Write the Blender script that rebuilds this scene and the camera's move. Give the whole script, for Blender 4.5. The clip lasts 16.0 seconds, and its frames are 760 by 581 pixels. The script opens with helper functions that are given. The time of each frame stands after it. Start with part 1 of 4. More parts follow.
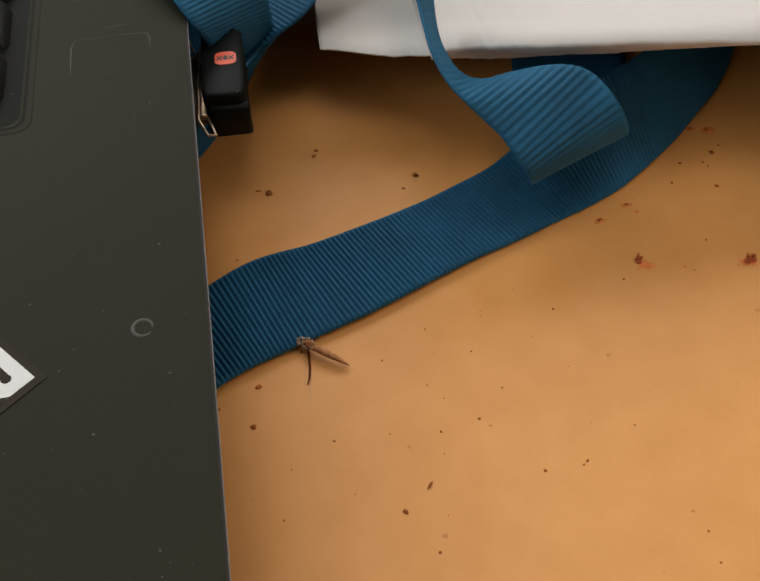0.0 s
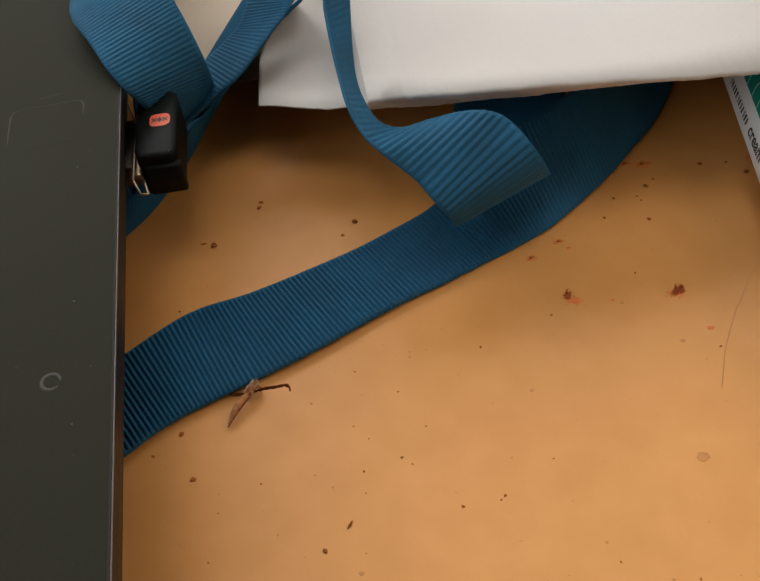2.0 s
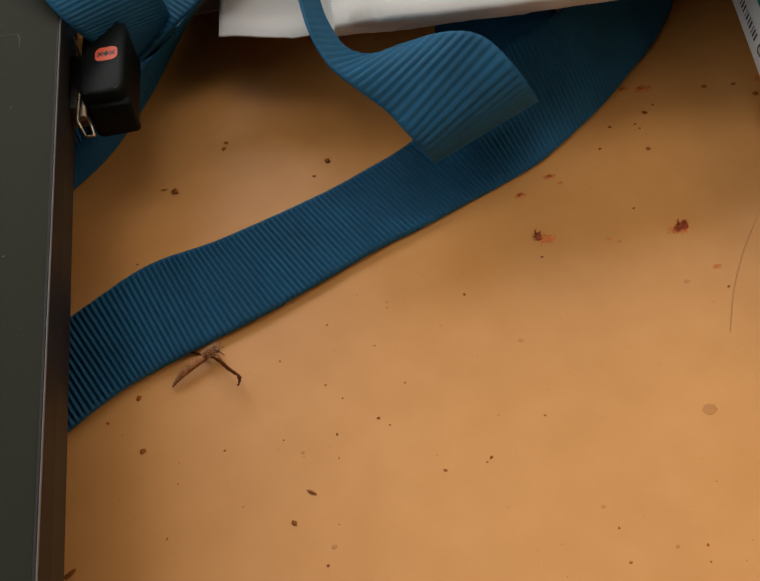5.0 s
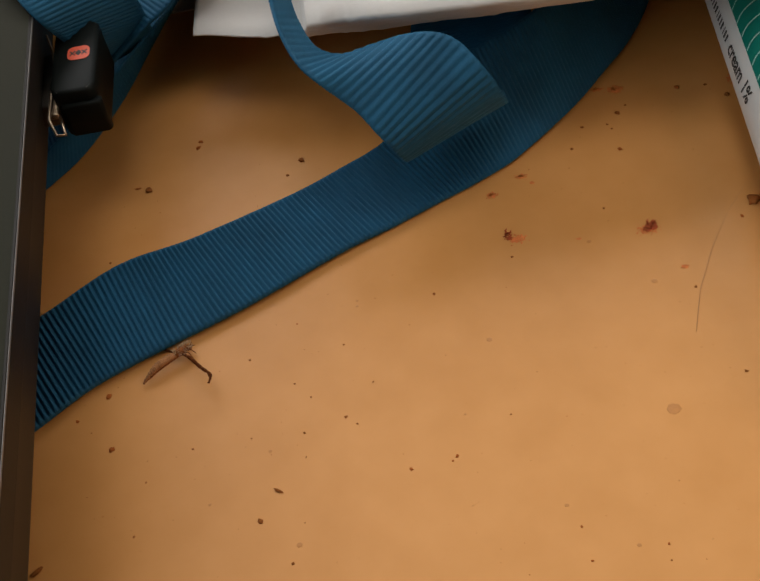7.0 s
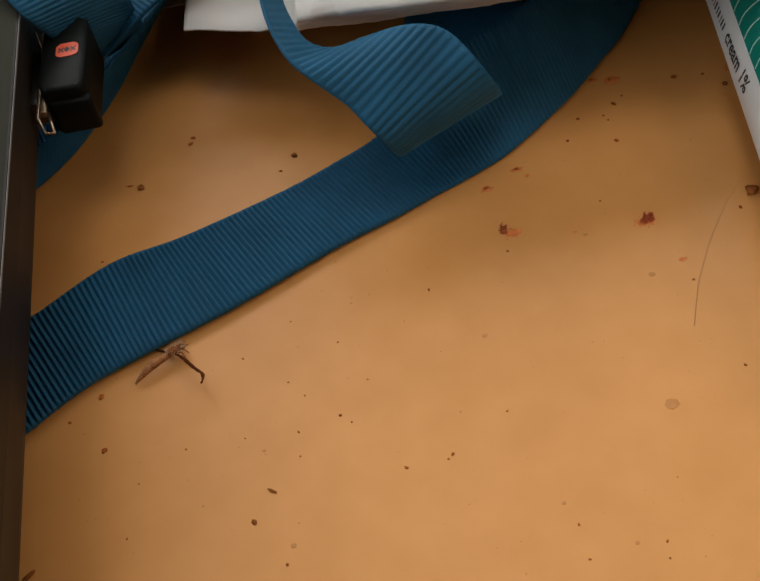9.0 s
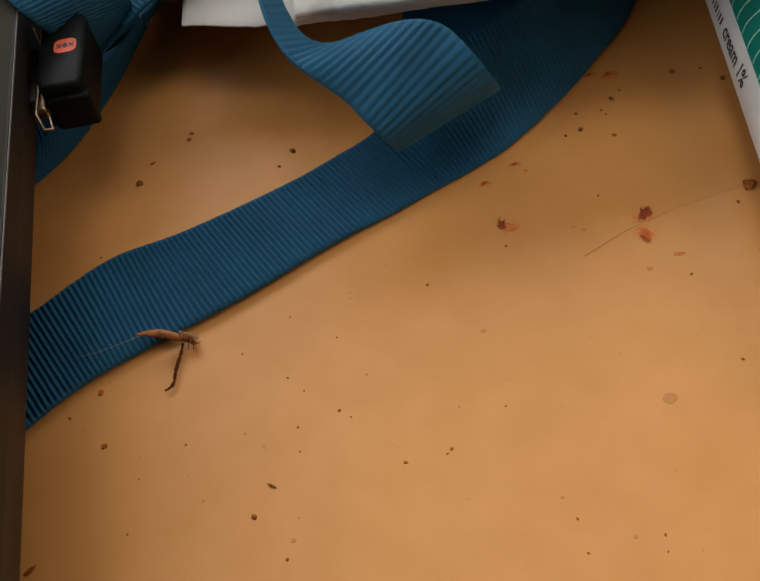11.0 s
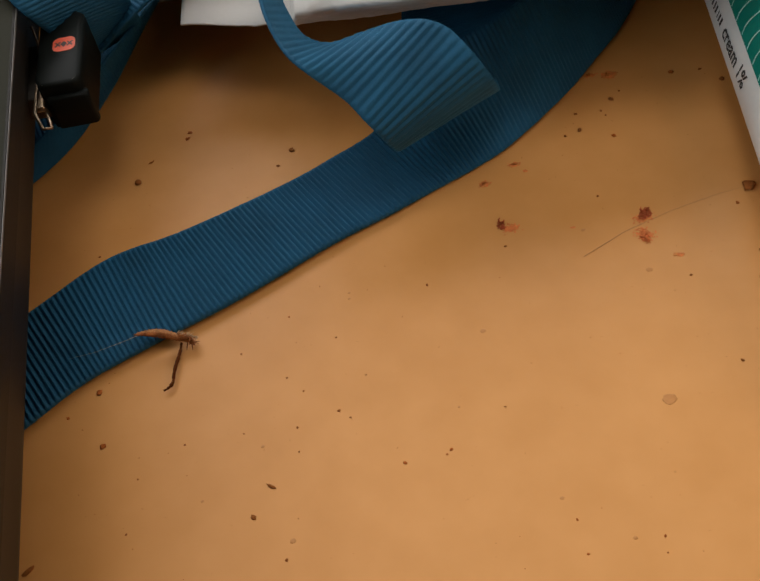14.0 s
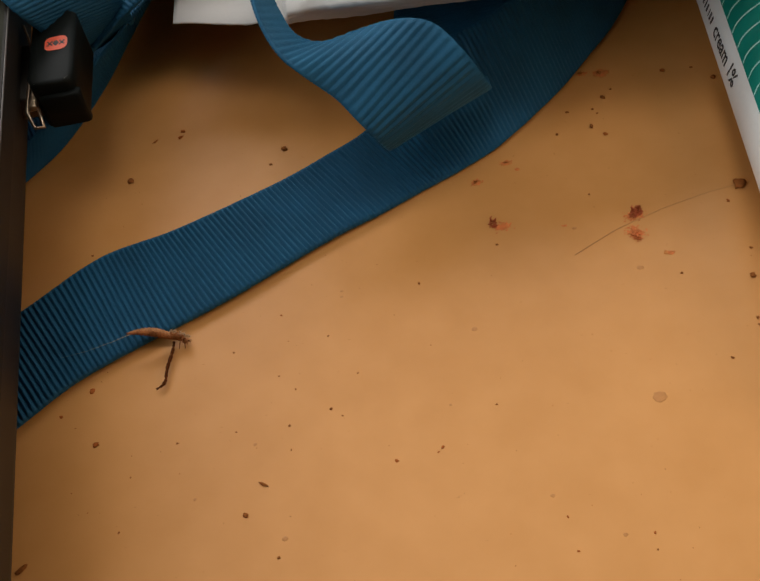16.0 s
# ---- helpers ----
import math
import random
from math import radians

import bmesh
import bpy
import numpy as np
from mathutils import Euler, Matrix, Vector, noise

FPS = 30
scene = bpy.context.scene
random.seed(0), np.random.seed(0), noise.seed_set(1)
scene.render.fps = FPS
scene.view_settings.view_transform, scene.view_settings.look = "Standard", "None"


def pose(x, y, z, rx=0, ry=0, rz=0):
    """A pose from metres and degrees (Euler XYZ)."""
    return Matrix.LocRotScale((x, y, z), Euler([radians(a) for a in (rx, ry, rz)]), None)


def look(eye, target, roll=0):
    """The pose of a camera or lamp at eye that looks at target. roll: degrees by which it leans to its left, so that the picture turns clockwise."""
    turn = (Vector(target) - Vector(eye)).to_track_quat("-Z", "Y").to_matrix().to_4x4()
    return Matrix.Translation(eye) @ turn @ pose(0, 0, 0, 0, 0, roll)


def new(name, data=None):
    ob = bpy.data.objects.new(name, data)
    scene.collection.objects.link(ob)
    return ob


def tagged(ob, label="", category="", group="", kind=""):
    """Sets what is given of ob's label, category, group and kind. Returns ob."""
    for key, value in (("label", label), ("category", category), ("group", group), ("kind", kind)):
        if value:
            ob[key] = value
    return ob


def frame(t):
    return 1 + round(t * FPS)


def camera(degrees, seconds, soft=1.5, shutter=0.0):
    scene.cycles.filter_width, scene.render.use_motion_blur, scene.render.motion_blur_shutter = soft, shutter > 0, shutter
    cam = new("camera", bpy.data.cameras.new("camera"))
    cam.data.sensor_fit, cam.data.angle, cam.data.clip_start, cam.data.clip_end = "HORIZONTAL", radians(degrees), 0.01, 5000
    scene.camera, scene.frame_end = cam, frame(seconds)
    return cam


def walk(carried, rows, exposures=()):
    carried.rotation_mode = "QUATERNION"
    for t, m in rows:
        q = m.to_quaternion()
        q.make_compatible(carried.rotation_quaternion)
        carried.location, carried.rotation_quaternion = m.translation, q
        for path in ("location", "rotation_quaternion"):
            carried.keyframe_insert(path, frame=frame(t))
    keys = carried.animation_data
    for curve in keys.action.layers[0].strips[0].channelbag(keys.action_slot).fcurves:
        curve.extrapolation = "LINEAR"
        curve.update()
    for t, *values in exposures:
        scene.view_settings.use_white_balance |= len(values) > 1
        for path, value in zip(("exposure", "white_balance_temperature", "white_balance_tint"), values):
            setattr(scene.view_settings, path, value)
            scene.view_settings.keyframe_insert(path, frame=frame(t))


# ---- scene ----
PATH = [
    (0, (-0.01835, -0.06453, 0.10676), (-0.00901, 0.03006, -0.00928), -2.05),
    (0.5, (-0.01874, -0.06488, 0.10728), (-0.01010, 0.03055, -0.00813), -2.19),
    (1, (-0.01880, -0.06525, 0.10710), (-0.01063, 0.03094, -0.00772), -2.20),
    (1.5, (-0.01835, -0.06606, 0.10767), (-0.01142, 0.03168, -0.00589), -2.71),
    (1.8, (-0.01380, -0.06899, 0.11131), (-0.00913, 0.03249, -0.00293), -4.49),
    (1.9, (-0.00994, -0.06776, 0.10967), (-0.00507, 0.03168, -0.00277), -5.28),
    (2, (-0.00135, -0.06895, 0.10942), (0.00074, 0.03120, -0.00223), -7.76),
    (2.1, (0.00391, -0.06979, 0.10844), (0.00664, 0.03078, -0.00283), -8.40),
    (2.2, (0.00917, -0.07062, 0.10745), (0.01254, 0.03036, -0.00342), -9.04),
    (2.5, (0.01168, -0.06921, 0.10586), (0.01464, 0.03158, -0.00520), -9.89),
    (2.7, (0.01201, -0.06453, 0.10239), (0.01395, 0.03531, -0.00954), -10.36),
    (3, (0.00801, -0.06083, 0.10046), (0.00859, 0.03834, -0.01207), -11.07),
    (3.5, (0.00884, -0.06086, 0.09982), (0.00925, 0.03661, -0.01419), -11.13),
    (4, (0.00316, -0.06143, 0.09974), (0.00311, 0.03444, -0.01562), -10.82),
    (6.5, (0.00527, -0.06149, 0.09977), (0.00468, 0.03212, -0.01743), -10.32),
    (7, (0.00664, -0.06202, 0.10001), (0.00653, 0.03165, -0.01715), -10.15),
    (7.5, (0.00703, -0.06170, 0.10008), (0.00634, 0.03174, -0.01726), -10.64),
    (8, (0.00807, -0.06123, 0.09902), (0.00720, 0.03216, -0.01836), -10.90),
    (8.5, (0.00787, -0.06096, 0.09920), (0.00719, 0.03204, -0.01849), -10.88),
    (9, (0.00802, -0.06086, 0.09911), (0.00702, 0.03192, -0.01875), -11.21),
    (11.5, (0.00798, -0.06080, 0.09953), (0.00711, 0.03104, -0.01906), -11.31),
    (12, (0.00750, -0.06047, 0.09947), (0.00710, 0.03131, -0.01917), -11.04),
    (12.5, (0.00793, -0.06057, 0.09918), (0.00753, 0.03137, -0.01934), -11.04),
    (13, (0.00759, -0.06053, 0.09935), (0.00733, 0.03119, -0.01934), -10.92),
    (13.5, (0.00669, -0.06062, 0.09913), (0.00694, 0.03132, -0.01939), -10.61),
    (14, (0.00751, -0.06055, 0.09949), (0.00727, 0.03119, -0.01918), -10.86),
    (14.5, (0.00815, -0.06067, 0.09937), (0.00762, 0.03119, -0.01921), -11.00),
    (15, (0.00772, -0.06067, 0.09934), (0.00751, 0.03125, -0.01919), -10.83),
    (15.5, (0.00798, -0.06077, 0.09999), (0.00805, 0.03067, -0.01893), -10.70),
    (16, (0.00811, -0.06070, 0.09986), (0.00829, 0.03057, -0.01918), -10.75),
]

cam = camera(42.07, 16.0, soft=1.6)
walk(cam, [(t, look(e, g, r)) for t, e, g, r in PATH], exposures=[(0.0, 0.18), (1.5, 0.22), (3.0, 0.0), (16.0, 0.0)])

# ---------------------------------------------------------------- light
world = bpy.data.worlds.new("world")
scene.world = world
world.use_nodes = True
wn = world.node_tree.nodes
sky = wn.new("ShaderNodeTexSky")
sky.sky_type = "NISHITA"
sky.sun_disc = False
sky.sun_elevation, sky.sun_rotation = radians(35), radians(25)
wn["Background"].inputs["Strength"].default_value = 0.10
world.node_tree.links.new(sky.outputs["Color"], wn["Background"].inputs["Color"])

# added windows: wall, middle along the wall, middle height, side length, watts, colour
# the windows and skylight are unseen, made up to shape the desk's light
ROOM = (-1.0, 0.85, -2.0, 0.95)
ADDED_WINDOWS = (("north", -0.48, 0.92, 0.9, 14.8, (1.0, 0.985, 0.955)), ("north", 0.46, 1.05, 0.6, 4.5, (0.93, 0.97, 1.0)), ("west", -0.60, 0.80, 0.8, 6.5, (0.86, 0.96, 1.0)),
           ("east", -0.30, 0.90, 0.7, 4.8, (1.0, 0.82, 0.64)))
ADDED_SKYLIGHT = (0.0, 0.0, 1.50, 0.6, 4.2, (1.0, 0.98, 0.96))    # added opening: middle x, y, ceiling height, side length, watts, colour
for side_name, along, wz, side, watts, tint in ADDED_WINDOWS:
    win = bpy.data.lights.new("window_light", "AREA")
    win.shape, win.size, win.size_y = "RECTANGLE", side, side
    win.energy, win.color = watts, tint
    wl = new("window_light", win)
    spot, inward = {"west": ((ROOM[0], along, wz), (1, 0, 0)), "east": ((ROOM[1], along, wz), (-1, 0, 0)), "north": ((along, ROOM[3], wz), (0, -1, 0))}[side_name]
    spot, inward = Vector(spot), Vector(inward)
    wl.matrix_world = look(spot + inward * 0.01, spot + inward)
sx, sy, sz, side, watts, tint = ADDED_SKYLIGHT
win = bpy.data.lights.new("added_top_light", "AREA")
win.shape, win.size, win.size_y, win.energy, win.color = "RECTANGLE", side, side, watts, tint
new("added_top_light", win).matrix_world = look((sx, sy, sz - 0.01), (sx, sy, 0))

# ---------------------------------------------------------------- helpers
MM = 0.001


def V(x, y, z):
    return Vector((x * MM, y * MM, z * MM))


def part(name, bm, material, parent=None, label="", smooth=True):
    """Link a bmesh as one mesh object, under a thing if one is given."""
    me = bpy.data.meshes.new(name)
    bm.normal_update()
    bm.to_mesh(me)
    bm.free()
    for p in me.polygons:
        p.use_smooth = smooth
    me.materials.append(material)
    ob = new(name, me)
    if parent is not None:
        ob.parent = parent
    if label:
        ob["label"] = label
    return ob


def thing(name, label, category, group="", kind="", m=None):
    ob = tagged(new(name), label, category, group, kind)
    ob.empty_display_size = 0.01
    if m is not None:
        ob.matrix_world = m
    return ob


def box(bm, x0, x1, y0, y1, z0, z1, bevel=0.0, segments=2):
    """A box in millimetres, its edges rounded."""
    vs = [bm.verts.new(V(x, y, z)) for z in (z0, z1) for y in (y0, y1) for x in (x0, x1)]
    fs = [bm.faces.new([vs[i] for i in f]) for f in ((0, 2, 3, 1), (4, 5, 7, 6), (0, 1, 5, 4), (2, 6, 7, 3), (0, 4, 6, 2), (1, 3, 7, 5))]
    if bevel:
        es = list({e for f in fs for e in f.edges})
        bmesh.ops.bevel(bm, geom=es, offset=bevel * MM, segments=segments, affect="EDGES", profile=0.5)
    return bm


def prism(bm, outline, z0, z1, bevel=0.0):
    """An upright prism over an outline in millimetres (counter-clockwise)."""
    low = [bm.verts.new(V(x, y, z0)) for x, y in outline]
    top = [bm.verts.new(V(x, y, z1)) for x, y in outline]
    n = len(outline)
    bm.faces.new(low[::-1])
    ft = bm.faces.new(top)
    for i in range(n):
        bm.faces.new((low[i], low[(i + 1) % n], top[(i + 1) % n], top[i]))
    if bevel:
        bmesh.ops.bevel(bm, geom=list(ft.edges), offset=bevel * MM, segments=3, affect="EDGES", profile=0.5)
    return bm


def rounded(x0, x1, y0, y1, r, n=5):
    pts = []
    for cx, cy, a0 in ((x1 - r, y0 + r, -90), (x1 - r, y1 - r, 0), (x0 + r, y1 - r, 90), (x0 + r, y0 + r, 180)):
        for i in range(n + 1):
            a = radians(a0 + 90 * i / n)
            pts.append((cx + r * math.cos(a), cy + r * math.sin(a)))
    return pts


def spline(pts, u):
    """Catmull-Rom through the points, u from 0 to 1."""
    n = len(pts) - 1
    k = min(int(u * n), n - 1)
    f = u * n - k
    p0, p1, p2, p3 = pts[max(k - 1, 0)], pts[k], pts[k + 1], pts[min(k + 2, n)]
    return 0.5 * ((2 * p1) + (p2 - p0) * f + (2 * p0 - 5 * p1 + 4 * p2 - p3) * f * f + (3 * p1 - p0 - 3 * p2 + p3) * f * f * f)


def tube_along(bm, pts, radii, sides=8):
    """A round, tapering limb through points in millimetres."""
    ps = [V(*p) for p in pts]
    rings = []
    n = len(ps)
    for i, p in enumerate(ps):
        d = (ps[min(i + 1, n - 1)] - ps[max(i - 1, 0)]).normalized()
        a = d.orthogonal().normalized()
        b = d.cross(a)
        rings.append([bm.verts.new(p + (a * math.cos(2 * math.pi * k / sides) + b * math.sin(2 * math.pi * k / sides)) * radii[i] * MM) for k in range(sides)])
    for r0, r1 in zip(rings, rings[1:]):
        best = min(range(sides), key=lambda s: sum((r0[k].co - r1[(k + s) % sides].co).length for k in range(sides)))
        for k in range(sides):
            bm.faces.new((r0[k], r0[(k + 1) % sides], r1[(k + 1 + best) % sides], r1[(k + best) % sides]))
    bm.faces.new(rings[0][::-1])
    bm.faces.new(rings[-1])
    bmesh.ops.recalc_face_normals(bm, faces=bm.faces[:])
    return bm


# ---------------------------------------------------------------- materials
def material(name, color, rough=0.5, metal=0.0, vary=0.15, scale=60.0, fine=900.0, bump=0.0, bump_scale=1500.0, spec=0.5, sheen=0.0, second=None, rough_vary=0.08):
    """A surface with colour drift at two scales, fine relief and uneven gloss."""
    m = bpy.data.materials.new(name)
    m.use_nodes = True
    nt = m.node_tree
    b = nt.nodes["Principled BSDF"]
    co = nt.nodes.new("ShaderNodeTexCoord")
    big = nt.nodes.new("ShaderNodeTexNoise")
    big.inputs["Scale"].default_value, big.inputs["Detail"].default_value = scale, 5
    small = nt.nodes.new("ShaderNodeTexNoise")
    small.inputs["Scale"].default_value, small.inputs["Detail"].default_value = fine, 4
    nt.links.new(co.outputs["Object"], big.inputs["Vector"])
    nt.links.new(co.outputs["Object"], small.inputs["Vector"])
    add = nt.nodes.new("ShaderNodeMath")
    add.operation = "MULTIPLY_ADD"
    add.inputs[1].default_value = 0.35
    nt.links.new(small.outputs["Fac"], add.inputs[0])
    part_of = nt.nodes.new("ShaderNodeMath")
    part_of.operation = "MULTIPLY"
    part_of.inputs[1].default_value = 0.65
    nt.links.new(big.outputs["Fac"], part_of.inputs[0])
    nt.links.new(part_of.outputs[0], add.inputs[2])
    ramp = nt.nodes.new("ShaderNodeValToRGB")
    lo = [max(c * (1 - vary), 0) for c in color]
    hi = [min(c * (1 + vary), 1) for c in (second or color)]
    ramp.color_ramp.elements[0].position, ramp.color_ramp.elements[1].position = 0.35, 0.65
    ramp.color_ramp.elements[0].color, ramp.color_ramp.elements[1].color = (*lo, 1), (*hi, 1)
    nt.links.new(add.outputs[0], ramp.inputs[0])
    nt.links.new(ramp.outputs[0], b.inputs["Base Color"])
    rr = nt.nodes.new("ShaderNodeMapRange")
    rr.inputs["To Min"].default_value, rr.inputs["To Max"].default_value = max(rough - rough_vary, 0.02), min(rough + rough_vary, 1)
    nt.links.new(big.outputs["Fac"], rr.inputs["Value"])
    nt.links.new(rr.outputs[0], b.inputs["Roughness"])
    b.inputs["Metallic"].default_value = metal
    b.inputs["Specular IOR Level"].default_value = spec
    if sheen:
        b.inputs["Sheen Weight"].default_value = sheen
        b.inputs["Sheen Roughness"].default_value = 0.35
        b.inputs["Sheen Tint"].default_value = (0.10, 0.48, 0.80, 1)
    if bump:
        bn = nt.nodes.new("ShaderNodeTexNoise")
        bn.inputs["Scale"].default_value, bn.inputs["Detail"].default_value = bump_scale, 3
        nt.links.new(co.outputs["Object"], bn.inputs["Vector"])
        bp = nt.nodes.new("ShaderNodeBump")
        bp.inputs["Strength"].default_value, bp.inputs["Distance"].default_value = bump, 0.0003
        nt.links.new(bn.outputs["Fac"], bp.inputs["Height"])
        nt.links.new(bp.outputs[0], b.inputs["Normal"])
    return m


M_DESK = material("tan_laminate", (0.565, 0.25, 0.066), 0.45, vary=0.05, scale=22, fine=160, bump=0.03, bump_scale=900, spec=0.25, second=(0.59, 0.275, 0.085))
M_RIBBON = material("blue_grosgrain", (0.012, 0.083, 0.158), 0.72, vary=0.18, scale=150, fine=5000, bump=0.3, bump_scale=7000, spec=0.22, sheen=0.35)
M_PAPER = material("white_paper", (0.58, 0.545, 0.51), 0.75, vary=0.03, scale=40, fine=1500, bump=0.08, bump_scale=2500, spec=0.25)
M_LAPTOP = material("dark_grey_plastic", (0.0180, 0.0174, 0.0096), 0.70, vary=0.12, scale=30, fine=2500, bump=0.12, bump_scale=6000, spec=0.12)
M_KEY = material("black_key_plastic", (0.012, 0.012, 0.010), 0.42, vary=0.12, scale=90, fine=3000, bump=0.08, bump_scale=5000, spec=0.2)
M_WELL = material("keyboard_well_plastic", (0.010, 0.010, 0.008), 0.7, vary=0.12, scale=90, fine=3000, spec=0.08)
M_EDGE = material("grey_laptop_edge", (0.15, 0.14, 0.13), 0.4, vary=0.25, scale=120, fine=3000)
M_SIDE = material("laptop_side_plastic", (0.016, 0.013, 0.010), 0.55, vary=0.15, scale=60, fine=2500, bump=0.1, bump_scale=5000, spec=0.25)
M_BLACK = material("black_dongle_plastic", (0.006, 0.0075, 0.0065), 0.5, vary=0.15, scale=200, fine=4000, bump=0.05, bump_scale=6000, spec=0.09)
M_STEEL = material("steel_clip", (0.36, 0.26, 0.17), 0.32, metal=1.0, vary=0.15, scale=300, fine=3000)
M_SHELL = material("dull_plug_shell", (0.10, 0.085, 0.07), 0.45, metal=1.0, vary=0.2, scale=300, fine=3000)
M_RED = material("red_print", (0.75, 0.11, 0.05), 0.45, vary=0.08, scale=500, fine=5000)
M_WHITE = material("white_print", (0.52, 0.52, 0.50), 0.5, vary=0.05, scale=300, fine=4000)
M_CREAM = material("cream_paper", (0.60, 0.49, 0.38), 0.8, vary=0.04, scale=40, fine=1500, bump=0.08, bump_scale=2500, spec=0.2)
M_TUBE = material("white_tube_laminate", (0.74, 0.74, 0.72), 0.40, vary=0.03, scale=60, fine=1500)
M_GREEN = material("green_print", (0.005, 0.205, 0.155), 0.40, vary=0.08, scale=120, fine=3000)
M_MINT = material("pale_mint_print", (0.40, 0.66, 0.58), 0.45, vary=0.05, scale=200, fine=3000)
M_BLUE = material("blue_print", (0.045, 0.19, 0.42), 0.45, vary=0.05, scale=200, fine=3000)
M_INK = material("black_ink", (0.035, 0.033, 0.030), 0.5, vary=0.1, scale=200, fine=3000)
M_CRUMB = material("dark_crumb", (0.27, 0.088, 0.022), 0.9, vary=0.4, scale=900, fine=6000, bump=0.35, bump_scale=5000, spec=0.04)
M_BROWN = material("reddish_crumb", (0.36, 0.115, 0.028), 0.85, vary=0.3, scale=900, fine=6000, bump=0.3, bump_scale=5000, spec=0.04)
M_RUST = material("rust_red_flake", (0.46, 0.115, 0.032), 0.75, vary=0.35, scale=900, fine=6000, bump=0.5, bump_scale=5000, spec=0.15, second=(0.33, 0.062, 0.022))
M_ORANGE = material("orange_flake", (0.60, 0.17, 0.050), 0.7, vary=0.3, scale=900, fine=6000, bump=0.4, bump_scale=5000, spec=0.15)
M_SMEAR = material("orange_smear", (0.55, 0.20, 0.050), 0.6, vary=0.2, scale=700, fine=5000, spec=0.2)
M_RESIDUE = material("dull_brown_residue", (0.36, 0.095, 0.020), 0.85, vary=0.3, scale=900, fine=6000, bump=0.25, bump_scale=5000, spec=0.04)
M_BORDER = material("dark_sticker_border", (0.022, 0.017, 0.011), 0.7, vary=0.2, scale=200, fine=3000, spec=0.15)
M_DUST = material("grey_dust", (0.075, 0.072, 0.066), 0.8, vary=0.2, scale=200, fine=3000, spec=0.2)
M_SPECK = material("pale_dust_and_line", (0.085, 0.082, 0.072), 0.8, vary=0.3, scale=200, fine=3000, spec=0.2)
M_STAIN = material("dried_drip", (0.47, 0.20, 0.055), 0.5, vary=0.10, scale=400, fine=4000, spec=0.3)
M_HAIR = material("brown_hair", (0.40, 0.19, 0.07), 0.5, vary=0.1, scale=300, fine=3000)
M_BODY = material("tan_insect_body", (0.25, 0.085, 0.026), 0.75, vary=0.45, scale=1400, fine=7000, bump=0.6, bump_scale=6000, spec=0.08)
M_LEG = material("dark_insect_leg", (0.088, 0.023, 0.005), 0.75, vary=0.35, scale=1500, fine=7000, spec=0.05)
M_CASE = material("dull_wing_case", (0.36, 0.165, 0.070), 0.7, vary=0.4, scale=1500, fine=6000, bump=0.5, bump_scale=6000, spec=0.1)
M_WING = material("pale_insect_wing", (0.52, 0.36, 0.22), 0.6, vary=0.3, scale=1500, fine=6000)
M_WALL = material("brown_wall_paint", (0.12, 0.10, 0.08), 0.8, vary=0.04, scale=3, fine=60, bump=0.05, bump_scale=200)
M_FLOOR = material("brown_floor", (0.22, 0.14, 0.09), 0.5, vary=0.2, scale=6, fine=90)
M_CEIL = material("grey_ceiling_paint", (0.30, 0.28, 0.25), 0.85, vary=0.03, scale=3, fine=60)
M_WOOD = material("painted_window_wood", (0.72, 0.70, 0.66), 0.5, vary=0.04, scale=20, fine=200)

# ---------------------------------------------------------------- room (unseen, closed round the desk)
X0, X1, Y0, Y1, Z0, Z1 = ROOM[0] * 1000, ROOM[1] * 1000, ROOM[2] * 1000, ROOM[3] * 1000, -750, ADDED_SKYLIGHT[2] * 1000


def wall(name, boxes):
    bm = bmesh.new()
    for b in boxes:
        box(bm, *b)
    return tagged(part(name, bm, M_WALL, smooth=False), "plain brown painted room wall", "wall", kind="structure")


def slab(side_name, p0, p1, q0, q1, near=0, far=0):
    """A box in one of the walls, from p0 to p1 along it and q0 to q1 in height."""
    d0, d1 = {"west": (X0 - 120, X0), "east": (X1, X1 + 120), "north": (Y1, Y1 + 120)}[side_name]
    return (p0, p1, d0 + near, d1 - far, q0, q1) if side_name == "north" else (d0 + near, d1 - far, p0, p1, q0, q1)


count = 0
for side_name in ("north", "west", "east"):
    start, stop = (X0 - 120, X1 + 120) if side_name == "north" else (Y0, Y1)
    solid = []
    for _, along, wz, side, watts, tint in sorted(w for w in ADDED_WINDOWS if w[0] == side_name):
        a0, a1, z0, z1 = (along - side / 2) * 1000, (along + side / 2) * 1000, (wz - side / 2) * 1000, (wz + side / 2) * 1000
        solid += [slab(side_name, start, a0, Z0, Z1), slab(side_name, a0, a1, Z0, z0), slab(side_name, a0, a1, z1, Z1)]
        start, count = a1, count + 1
        # frame of an added window, out of view
        win_ob = thing("window_%d" % count, "white painted wooden frame of an added, unseen window", "window", kind="structure")
        bm = bmesh.new()
        for b in ((a0, a0 + 45, z0, z1), (a1 - 45, a1, z0, z1), (a0 + 45, a1 - 45, z0, z0 + 45), (a0 + 45, a1 - 45, z1 - 45, z1)):
            box(bm, *slab(side_name, *b, 35, 35), 4)
        part("window_frame", bm, M_WOOD, win_ob, smooth=False)
    wall("wall_" + side_name, solid + [slab(side_name, start, stop, Z0, Z1)])
wall("wall_south", [(X0 - 120, X1 + 120, Y0 - 120, Y0, Z0, Z1)])
